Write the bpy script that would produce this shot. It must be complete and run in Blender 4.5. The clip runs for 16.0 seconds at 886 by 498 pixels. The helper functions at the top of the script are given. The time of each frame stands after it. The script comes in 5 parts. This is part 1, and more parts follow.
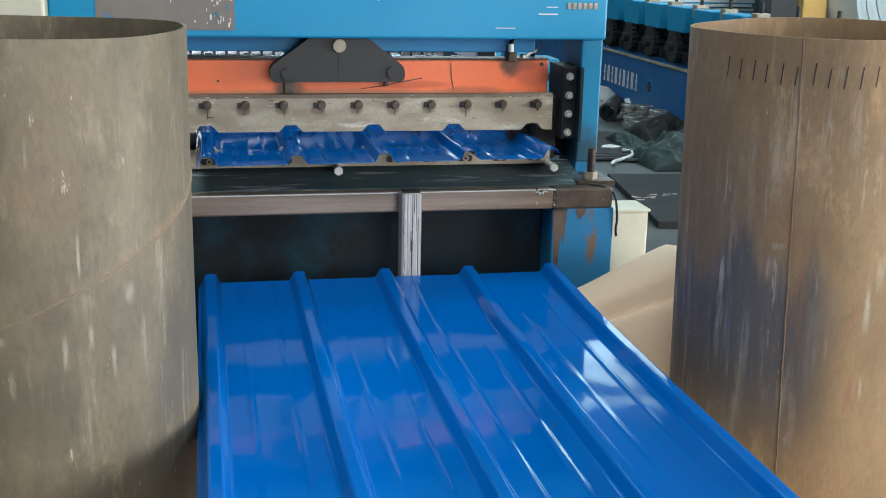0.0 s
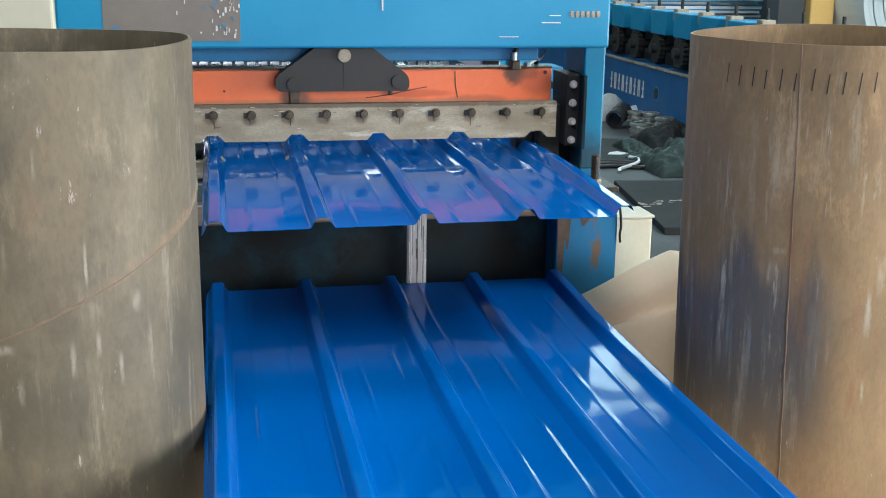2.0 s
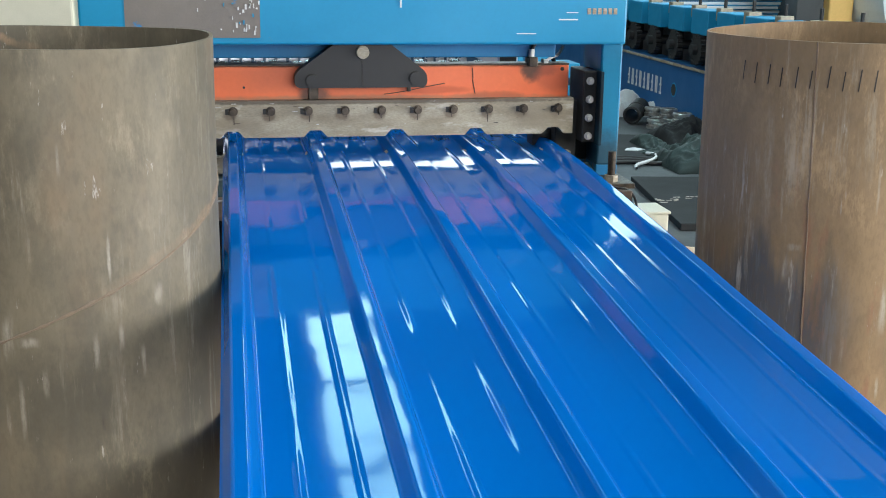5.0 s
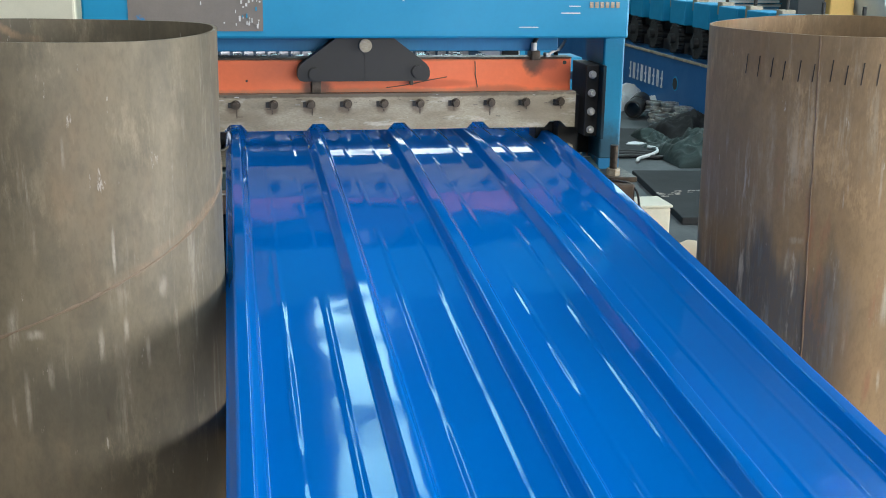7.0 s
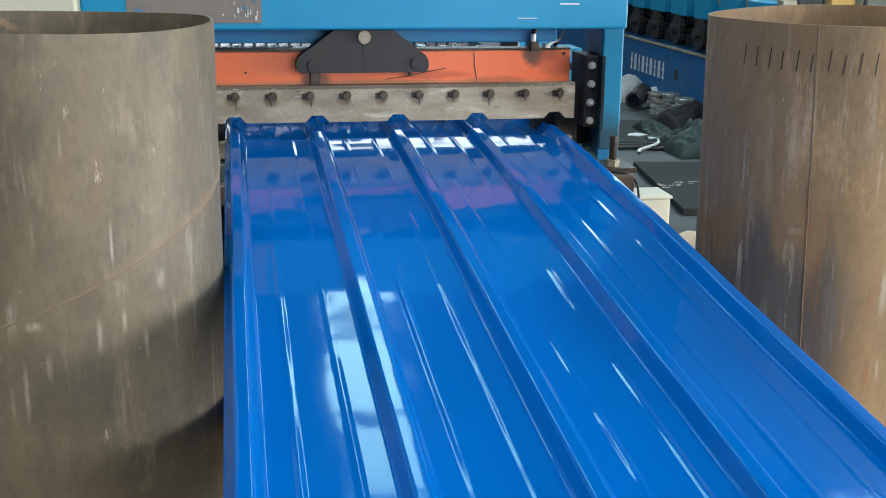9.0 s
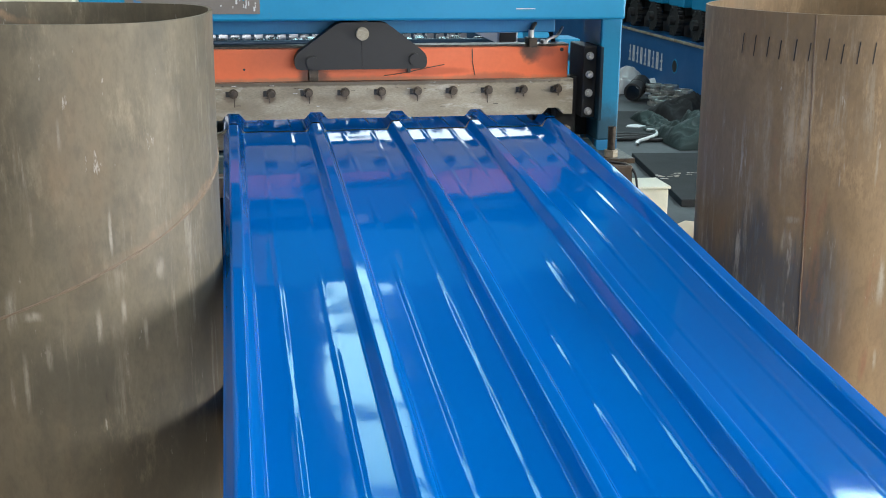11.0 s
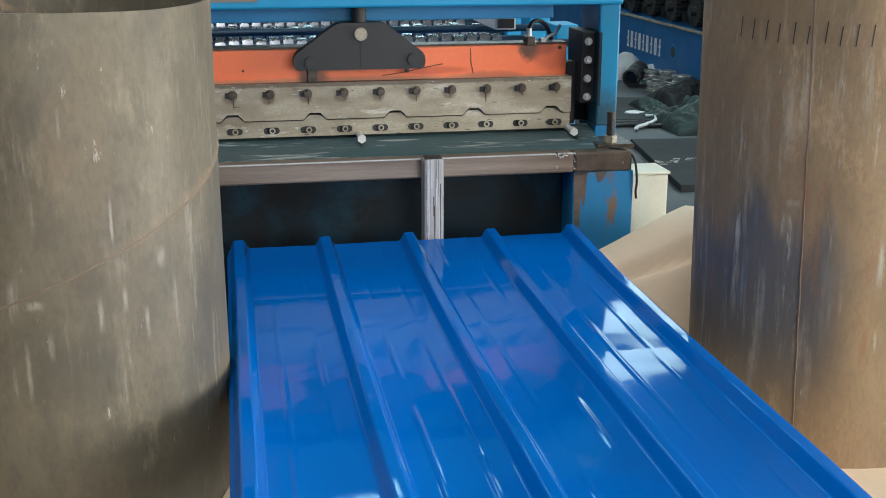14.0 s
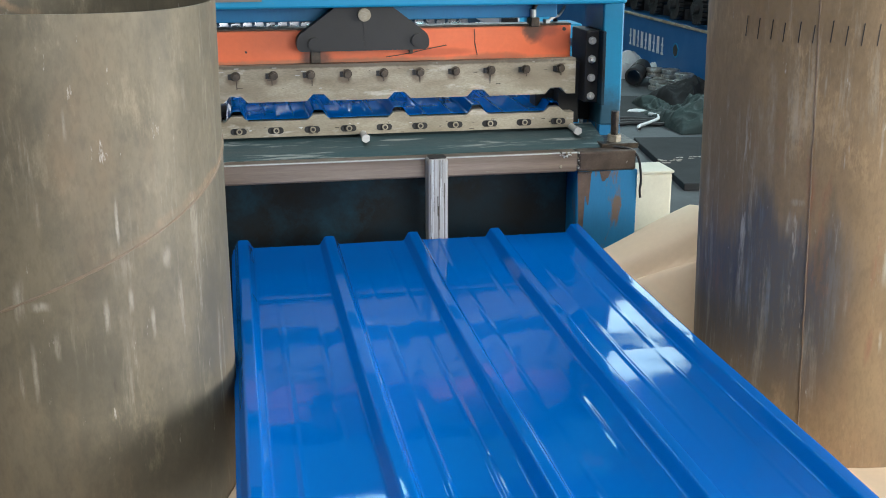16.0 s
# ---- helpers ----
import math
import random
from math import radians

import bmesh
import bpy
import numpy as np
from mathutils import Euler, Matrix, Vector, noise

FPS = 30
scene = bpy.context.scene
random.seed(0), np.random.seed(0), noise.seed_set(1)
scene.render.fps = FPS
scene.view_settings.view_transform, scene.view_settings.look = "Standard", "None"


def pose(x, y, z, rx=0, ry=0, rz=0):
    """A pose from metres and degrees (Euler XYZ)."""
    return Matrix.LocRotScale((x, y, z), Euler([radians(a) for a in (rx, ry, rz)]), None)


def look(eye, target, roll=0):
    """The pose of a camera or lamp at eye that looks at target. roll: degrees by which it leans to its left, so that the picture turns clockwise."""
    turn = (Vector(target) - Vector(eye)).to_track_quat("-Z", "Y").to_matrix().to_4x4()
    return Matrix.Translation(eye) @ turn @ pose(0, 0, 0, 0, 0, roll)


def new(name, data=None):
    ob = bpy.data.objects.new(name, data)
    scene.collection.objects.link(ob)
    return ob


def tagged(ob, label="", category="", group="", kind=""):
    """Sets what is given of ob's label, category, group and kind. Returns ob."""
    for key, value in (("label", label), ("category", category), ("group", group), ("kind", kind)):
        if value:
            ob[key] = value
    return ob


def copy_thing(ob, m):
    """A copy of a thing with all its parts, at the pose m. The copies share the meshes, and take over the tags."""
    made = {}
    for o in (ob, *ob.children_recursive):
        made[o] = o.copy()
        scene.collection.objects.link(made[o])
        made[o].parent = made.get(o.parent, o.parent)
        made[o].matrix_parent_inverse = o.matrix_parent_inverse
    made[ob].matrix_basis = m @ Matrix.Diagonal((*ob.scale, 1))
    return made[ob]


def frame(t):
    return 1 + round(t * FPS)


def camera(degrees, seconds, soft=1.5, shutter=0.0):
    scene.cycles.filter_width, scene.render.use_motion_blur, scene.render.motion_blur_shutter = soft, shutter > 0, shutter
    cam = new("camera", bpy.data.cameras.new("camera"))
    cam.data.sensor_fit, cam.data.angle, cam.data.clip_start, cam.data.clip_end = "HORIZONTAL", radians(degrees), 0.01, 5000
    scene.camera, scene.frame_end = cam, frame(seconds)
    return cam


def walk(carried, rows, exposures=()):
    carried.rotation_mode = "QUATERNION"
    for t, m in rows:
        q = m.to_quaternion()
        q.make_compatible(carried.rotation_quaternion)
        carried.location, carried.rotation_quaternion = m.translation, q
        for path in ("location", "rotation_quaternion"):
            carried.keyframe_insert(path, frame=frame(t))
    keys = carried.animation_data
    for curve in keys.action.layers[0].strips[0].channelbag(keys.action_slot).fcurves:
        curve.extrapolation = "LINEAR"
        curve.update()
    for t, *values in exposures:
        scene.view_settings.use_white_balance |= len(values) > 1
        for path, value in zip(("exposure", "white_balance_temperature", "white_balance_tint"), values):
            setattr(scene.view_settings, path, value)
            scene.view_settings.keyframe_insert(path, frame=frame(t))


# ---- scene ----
cam = camera(42.0, 16.0, soft=1.0)
PATH = [
    (0, (-0.417, -2.917, 1.07), (-0.023, -1.024, 0.557), 1.3),
    (0.5, (-0.417, -2.922, 1.07), (-0.027, -1.027, 0.563), 1.0),
    (1, (-0.413, -2.932, 1.07), (-0.026, -1.036, 0.565), 0.9),
    (1.5, (-0.408, -2.938, 1.075), (-0.023, -1.041, 0.571), 0.9),
    (2, (-0.409, -2.941, 1.073), (-0.032, -1.042, 0.574), 0.8),
    (2.5, (-0.407, -2.943, 1.075), (-0.04, -1.042, 0.576), 0.8),
    (3, (-0.406, -2.95, 1.075), (-0.045, -1.047, 0.576), 0.7),
    (3.5, (-0.407, -2.953, 1.075), (-0.05, -1.049, 0.577), 0.7),
    (4, (-0.408, -2.958, 1.077), (-0.056, -1.054, 0.576), 0.7),
    (6.5, (-0.422, -2.965, 1.079), (-0.075, -1.064, 0.565), 0.8),
    (7, (-0.42, -2.968, 1.078), (-0.073, -1.068, 0.561), 0.8),
    (7.5, (-0.417, -2.971, 1.078), (-0.07, -1.071, 0.557), 0.8),
    (8, (-0.415, -2.97, 1.077), (-0.07, -1.07, 0.554), 0.7),
    (8.5, (-0.413, -2.971, 1.075), (-0.069, -1.071, 0.551), 0.6),
    (9, (-0.412, -2.97, 1.076), (-0.07, -1.072, 0.546), 0.6),
    (11.5, (-0.413, -2.976, 1.071), (-0.068, -1.082, 0.528), 0.4),
    (12, (-0.415, -2.976, 1.071), (-0.069, -1.083, 0.526), 0.3),
    (12.5, (-0.417, -2.975, 1.07), (-0.072, -1.083, 0.522), 0.2),
    (13, (-0.415, -2.976, 1.07), (-0.071, -1.085, 0.518), 0.1),
    (13.5, (-0.415, -2.978, 1.07), (-0.071, -1.088, 0.513), 0.1),
    (14, (-0.415, -2.977, 1.068), (-0.071, -1.088, 0.507), 0.0),
    (14.5, (-0.415, -2.975, 1.068), (-0.073, -1.086, 0.506), -0.1),
    (15, (-0.418, -2.975, 1.071), (-0.077, -1.086, 0.508), -0.1),
    (15.5, (-0.421, -2.976, 1.072), (-0.079, -1.088, 0.508), -0.1),
    (16, (-0.421, -2.975, 1.071), (-0.08, -1.086, 0.507), -0.1),
]
EXPOSURE = [(0, 0.13), (1, 0.2), (4, 0.23), (6.5, 0.14), (9, 0.12), (12.5, 0.12), (13.5, 0.06), (14, 0.05), (14.8, 0.12), (16, 0.19)]
walk(cam, [(t, look(eye, target, lean)) for t, eye, target, lean in PATH], EXPOSURE)

# ---- light ----
world = bpy.data.worlds.new("world")
scene.world = world
world.use_nodes = True
_wn = world.node_tree.nodes
_sky = _wn.new("ShaderNodeTexSky")
_sky.sky_type, _sky.sun_disc = "NISHITA", False
_sky.sun_elevation, _sky.sun_rotation = radians(38), radians(100)
world.node_tree.links.new(_sky.outputs[0], _wn["Background"].inputs[0])
_wn["Background"].inputs[1].default_value = 0.12

sun = new("sun", bpy.data.lights.new("sun", "SUN"))
sun.data.energy, sun.data.angle, sun.data.color = 2.5, radians(0.6), (1.0, 0.95, 0.87)
sun.matrix_world = look((20, -3.5, 16), (0, 0, 0))


def opening_light(name, eye, target, sx, sy, watts, colour=(1, 1, 1)):
    lamp = new(name, bpy.data.lights.new(name, "AREA"))
    lamp.data.shape, lamp.data.size, lamp.data.size_y = "RECTANGLE", sx, sy
    lamp.data.energy, lamp.data.color = watts, colour
    lamp.matrix_world = look(eye, target)
    return lamp


opening_light("door_daylight", (6.9, -3.5, 1.35), (-0.7, -1.2, 0.5), 3.2, 2.2, 550, (1.0, 0.985, 0.95))
opening_light("window_daylight", (5.7, 12.9, 4.8), (5.7, 0, 2.4), 1.9, 2.1, 62, (0.68, 0.95, 1.0))
opening_light("wide_window_daylight", (2.5, 12.95, 3.5), (2.5, 0, 2.2), 3.6, 1.6, 75, (0.8, 0.97, 1.0))
# Added overhead fill for the front half, with no known source
opening_light("front_roof_fill", (-1.5, -4.5, 6.1), (-1.5, -4.49, 0), 2.5, 8.2, 370, (0.97, 0.985, 1.0))
# Added fill from behind the camera that brightens the machine's front
opening_light("south_fill", (3.2, -9.9, 1.9), (1.0, 0, 0.9), 5.0, 3.2, 350, (1.0, 0.985, 0.95))
opening_light("skylight_back", (0.87, 7.2, 6.1), (0.87, 7.21, 0), 0.76, 6.6, 135, (0.55, 0.94, 1.0))
# Added fill that brightens the aisle; no skylight is known there
opening_light("aisle_roof_fill", (5.4, 3.4, 6.1), (5.4, 3.41, 0), 1.4, 3.0, 420, (0.72, 0.95, 1.0))
# Added fill that brightens the far cabinet; no skylight is known there
opening_light("west_roof_fill", (-4.5, 4.0, 6.1), (-4.5, 4.01, 0), 1.4, 4.0, 200, (0.98, 0.99, 1.0))


# ---- materials ----
def material(name, colour, rough=0.5, metal=0.0, second=None, amount=0.5, scale=6.0, grain=0.12, bump=0.1,
             stretch=(1, 1, 1), coat=0.0, third=None, third_at=0.62, third_scale=3.0, edge=0.05, island=0.0, spec=0.5):
    """Painted or bare surface: two colours mixed by a broad noise, a fine grain, and a third colour in worn patches."""
    m = bpy.data.materials.new(name)
    m.use_nodes = True
    nt = m.node_tree
    p = nt.nodes["Principled BSDF"]

    def node(kind, **inputs):
        n = nt.nodes.new(kind)
        for k, v in inputs.items():
            n.inputs[k.replace("_", " ")].default_value = v
        return n

    co = nt.nodes.new("ShaderNodeTexCoord")
    mp = nt.nodes.new("ShaderNodeMapping")
    mp.inputs["Scale"].default_value = stretch
    nt.links.new(co.outputs["Object"], mp.inputs[0])
    broad = node("ShaderNodeTexNoise", Scale=scale, Detail=5.0, Roughness=0.6)
    fine = node("ShaderNodeTexNoise", Scale=scale * 22, Detail=3.0, Roughness=0.7)
    for n in (broad, fine):
        nt.links.new(mp.outputs[0], n.inputs["Vector"])

    def mix(fac, a, b, kind="MIX"):
        x = nt.nodes.new("ShaderNodeMix")
        x.data_type, x.blend_type = "RGBA", kind
        for sock, v in ((x.inputs[0], fac), (x.inputs[6], a), (x.inputs[7], b)):
            if isinstance(v, (int, float)):
                sock.default_value = v
            elif isinstance(v, tuple):
                sock.default_value = (*v, 1) if len(v) == 3 else v
            else:
                nt.links.new(v, sock)
        return x.outputs[2]

    def ramp(src, lo, hi, top=1.0):
        r = nt.nodes.new("ShaderNodeMapRange")
        r.inputs[1].default_value, r.inputs[2].default_value, r.inputs[4].default_value = lo, hi, top
        nt.links.new(src, r.inputs[0])
        return r.outputs[0]

    second = second or tuple(c * 0.7 for c in colour)
    base = mix(ramp(broad.outputs["Fac"], 0.35, 0.68, amount), colour, second)
    base = mix(ramp(fine.outputs["Fac"], 0.3, 0.75, grain), base, tuple(c * 0.4 for c in second))
    if third:
        patch = node("ShaderNodeTexNoise", Scale=third_scale, Detail=7.0, Roughness=0.68)
        nt.links.new(mp.outputs[0], patch.inputs["Vector"])
        base = mix(ramp(patch.outputs["Fac"], third_at, third_at + edge), base, third)
    if island:
        info = nt.nodes.new("ShaderNodeObjectInfo")
        base = mix(ramp(info.outputs["Random"], 0, 1, island), base, tuple(c * 0.5 for c in second))
    nt.links.new(base, p.inputs["Base Color"])
    r = ramp(broad.outputs["Fac"], 0.2, 0.8)
    rr = nt.nodes.new("ShaderNodeMapRange")
    rr.inputs[3].default_value, rr.inputs[4].default_value = max(rough - 0.08, 0.02), min(rough + 0.12, 1)
    nt.links.new(r, rr.inputs[0])
    nt.links.new(rr.outputs[0], p.inputs["Roughness"])
    p.inputs["Metallic"].default_value = metal
    p.inputs["Coat Weight"].default_value = coat
    p.inputs["Coat Roughness"].default_value = 0.06
    p.inputs["Specular IOR Level"].default_value = spec
    if bump:
        b = node("ShaderNodeBump", Strength=bump, Distance=0.004)
        nt.links.new(fine.outputs["Fac"], b.inputs["Height"])
        nt.links.new(b.outputs[0], p.inputs["Normal"])
    return m


def sheet_paint():
    """Glossy coil-coated blue over thin steel that is never quite flat."""
    m = bpy.data.materials.new("sheet_blue")
    m.use_nodes = True
    nt = m.node_tree
    p = nt.nodes["Principled BSDF"]
    geo = nt.nodes.new("ShaderNodeNewGeometry")

    def field(scale, stretch, detail):
        mp = nt.nodes.new("ShaderNodeMapping")
        mp.inputs["Scale"].default_value = stretch
        n = nt.nodes.new("ShaderNodeTexNoise")
        n.inputs["Scale"].default_value, n.inputs["Detail"].default_value = scale, detail
        nt.links.new(geo.outputs["Position"], mp.inputs[0])
        nt.links.new(mp.outputs[0], n.inputs["Vector"])
        return n.outputs["Fac"]

    x = nt.nodes.new("ShaderNodeMix")
    x.data_type = "RGBA"
    x.inputs[6].default_value, x.inputs[7].default_value = (0.0, 0.128, 0.485, 1), (0.0, 0.112, 0.44, 1)
    nt.links.new(field(3.0, (1, 0.4, 1), 3.0), x.inputs[0])
    nt.links.new(x.outputs[2], p.inputs["Base Color"])
    r = nt.nodes.new("ShaderNodeMapRange")
    r.inputs[3].default_value, r.inputs[4].default_value = 0.03, 0.085
    nt.links.new(field(9.0, (1, 0.3, 1), 4.0), r.inputs[0])
    nt.links.new(r.outputs[0], p.inputs["Roughness"])
    p.inputs["Specular IOR Level"].default_value = 0.2
    p.inputs["Specular Tint"].default_value = (0.3, 0.95, 1.0, 1)
    return m


def stain(m, centre, size, colour, strength, rag=0.5, scale=22.0):
    """A soft-edged, ragged stain of a given place and size in the skin of a material."""
    nt = m.node_tree
    p = nt.nodes["Principled BSDF"]
    was = p.inputs["Base Color"].links[0].from_socket
    co = nt.nodes.new("ShaderNodeTexCoord")
    mp = nt.nodes.new("ShaderNodeMapping")
    mp.vector_type = "TEXTURE"
    mp.inputs["Location"].default_value, mp.inputs["Scale"].default_value = centre, size
    nt.links.new(co.outputs["Object"], mp.inputs[0])
    far = nt.nodes.new("ShaderNodeVectorMath")
    far.operation = "LENGTH"
    nt.links.new(mp.outputs[0], far.inputs[0])
    n = nt.nodes.new("ShaderNodeTexNoise")
    n.inputs["Scale"].default_value, n.inputs["Detail"].default_value, n.inputs["Roughness"].default_value = scale, 6.0, 0.7
    nt.links.new(co.outputs["Object"], n.inputs["Vector"])
    add = nt.nodes.new("ShaderNodeMath")
    add.operation = "MULTIPLY_ADD"
    add.inputs[1].default_value = rag * 2
    nt.links.new(n.outputs["Fac"], add.inputs[0])
    nt.links.new(far.outputs["Value"], add.inputs[2])
    r = nt.nodes.new("ShaderNodeMapRange")
    r.interpolation_type = "SMOOTHSTEP"
    for k, v in ((1, 1.0 + rag), (2, 0.45 + rag), (3, 0.0), (4, strength)):
        r.inputs[k].default_value = v
    nt.links.new(add.outputs[0], r.inputs[0])
    x = nt.nodes.new("ShaderNodeMix")
    x.data_type = "RGBA"
    x.inputs[7].default_value = (*colour, 1)
    nt.links.new(r.outputs[0], x.inputs[0])
    nt.links.new(was, x.inputs[6])
    nt.links.new(x.outputs[2], p.inputs["Base Color"])


SHEET_BLUE = sheet_paint()
FRAME_BLUE = material("frame_blue", (0.001, 0.27, 0.5), 0.5, second=(0.001, 0.22, 0.43), scale=5, grain=0.08, bump=0.03, third=(0.2, 0.17, 0.14), third_at=0.66, third_scale=4.0)
UPRIGHT_BLUE = material("upright_blue", (0.001, 0.25, 0.47), 0.5, second=(0.001, 0.2, 0.4), scale=6, grain=0.12, bump=0.03, third=(0.2, 0.17, 0.14), third_at=0.68, third_scale=7.0)
for _x in (-0.75, 0.575):
    stain(UPRIGHT_BLUE, (_x, 0.05, 0.5), (0.1, 0.25, 0.13), (0.02, 0.06, 0.085), 0.85, 0.5, 14.0)
WORN_BLUE = material("worn_blue", (0.004, 0.19, 0.42), 0.5, second=(0.01, 0.14, 0.3), scale=8, third=(0.15, 0.105, 0.08), third_at=0.585, third_scale=9.0, stretch=(1, 1, 0.3))
SHELF = material("worn_shelf", (0.1, 0.14, 0.145), 0.45, 0.35, second=(0.05, 0.125, 0.14), amount=0.9, scale=9, third=(0.4, 0.45, 0.43), third_at=0.56, third_scale=13.0, stretch=(0.25, 2.6, 1), grain=0.5, edge=0.06, bump=0.15)
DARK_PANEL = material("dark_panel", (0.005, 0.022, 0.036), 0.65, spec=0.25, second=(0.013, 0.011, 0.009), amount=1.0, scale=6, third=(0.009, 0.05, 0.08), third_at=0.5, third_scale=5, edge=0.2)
ORANGE = material("orange_paint", (0.88, 0.2, 0.075), 0.42, second=(0.8, 0.15, 0.055), scale=4, grain=0.1, bump=0.03, third=(0.09, 0.04, 0.025), third_at=0.74, third_scale=5, edge=0.12)
for _c, _s, _k, _a in (((0.365, 0.02, 0.775), (0.035, 0.1, 0.05), (0.07, 0.045, 0.032), 0.9), ((0.385, 0.02, 0.77), (0.06, 0.1, 0.03), (0.12, 0.06, 0.04), 0.75), ((0.43, 0.02, 0.745), (0.07, 0.1, 0.05), (0.5, 0.1, 0.05), 0.6),
                       ((-0.1, 0.02, 0.688), (0.9, 0.1, 0.02), (0.3, 0.17, 0.1), 0.7), ((-0.1, 0.02, 0.782), (0.9, 0.1, 0.01), (0.22, 0.1, 0.06), 0.6), ((0.1, 0.02, 0.715), (0.12, 0.1, 0.014), (0.45, 0.08, 0.03), 0.6),
                       ((-0.21, 0.02, 0.705), (0.05, 0.1, 0.03), (0.12, 0.07, 0.05), 0.8), ((0.27, 0.02, 0.698), (0.1, 0.1, 0.016), (0.35, 0.1, 0.05), 0.6)):
    stain(ORANGE, _c, _s, _k, _a)
BLADE = material("blade_steel", (0.52, 0.475, 0.365), 0.5, 0.1, second=(0.27, 0.23, 0.16), amount=1.0, scale=11, grain=0.5, bump=0.1, third=(0.56, 0.53, 0.46), third_at=0.56, third_scale=16, stretch=(0.5, 1, 1.6), edge=0.1)
for _i in range(12):
    stain(BLADE, (-0.612 + 0.0943 * _i, -0.008, 0.658), (0.022, 0.1, 0.02), (0.13, 0.09, 0.06), 0.75, 0.5, 40.0)
stain(BLADE, (-0.1, -0.008, 0.69), (0.9, 0.1, 0.008), (0.09, 0.07, 0.05), 0.8, 0.6, 40.0)
stain(BLADE, (0.4, -0.008, 0.645), (0.12, 0.1, 0.05), (0.24, 0.2, 0.14), 0.6, 0.6, 18.0)
stain(BLADE, (-0.5, -0.008, 0.63), (0.2, 0.1, 0.03), (0.24, 0.2, 0.14), 0.6, 0.6, 18.0)
TUBE = material("bare_tube", (0.33, 0.265, 0.21), 0.35, 0.3, second=(0.15, 0.105, 0.08), amount=1.0, scale=14, stretch=(0.1, 1, 2.2), grain=0.3, third=(0.5, 0.45, 0.4), third_at=0.62, third_scale=18)
END_STEEL = material("tube_end_steel", (0.15, 0.115, 0.09), 0.4, 0.3, second=(0.07, 0.05, 0.04), amount=1.0, scale=16, grain=0.4, third=(0.36, 0.33, 0.29), third_at=0.66, third_scale=24)
POST_TUBE = material("bright_tube", (0.6, 0.59, 0.57), 0.32, 0.15, second=(0.12, 0.1, 0.09), amount=1.0, scale=34, stretch=(1, 1, 0.035), grain=0.3, third=(0.7, 0.69, 0.66), third_at=0.6, third_scale=40)
BLACK = material("black_steel", (0.028, 0.029, 0.03), 0.5, 0.2, second=(0.05, 0.05, 0.048), scale=9, grain=0.25, bump=0.05)
BOLT = material("bolt_steel", (0.11, 0.085, 0.062), 0.38, 0.4, second=(0.035, 0.03, 0.026), amount=0.9, scale=60, grain=0.3)
ZINC = material("zinc_bolt", (0.66, 0.67, 0.65), 0.4, 0.35, scale=40, grain=0.2)
CHROME = material("roller_steel", (0.5, 0.52, 0.54), 0.25, 0.9, second=(0.16, 0.17, 0.19), amount=0.9, scale=14, bump=0.0)
ROD = material("blue_rod", (0.012, 0.04, 0.075), 0.35, 0.3, scale=12)


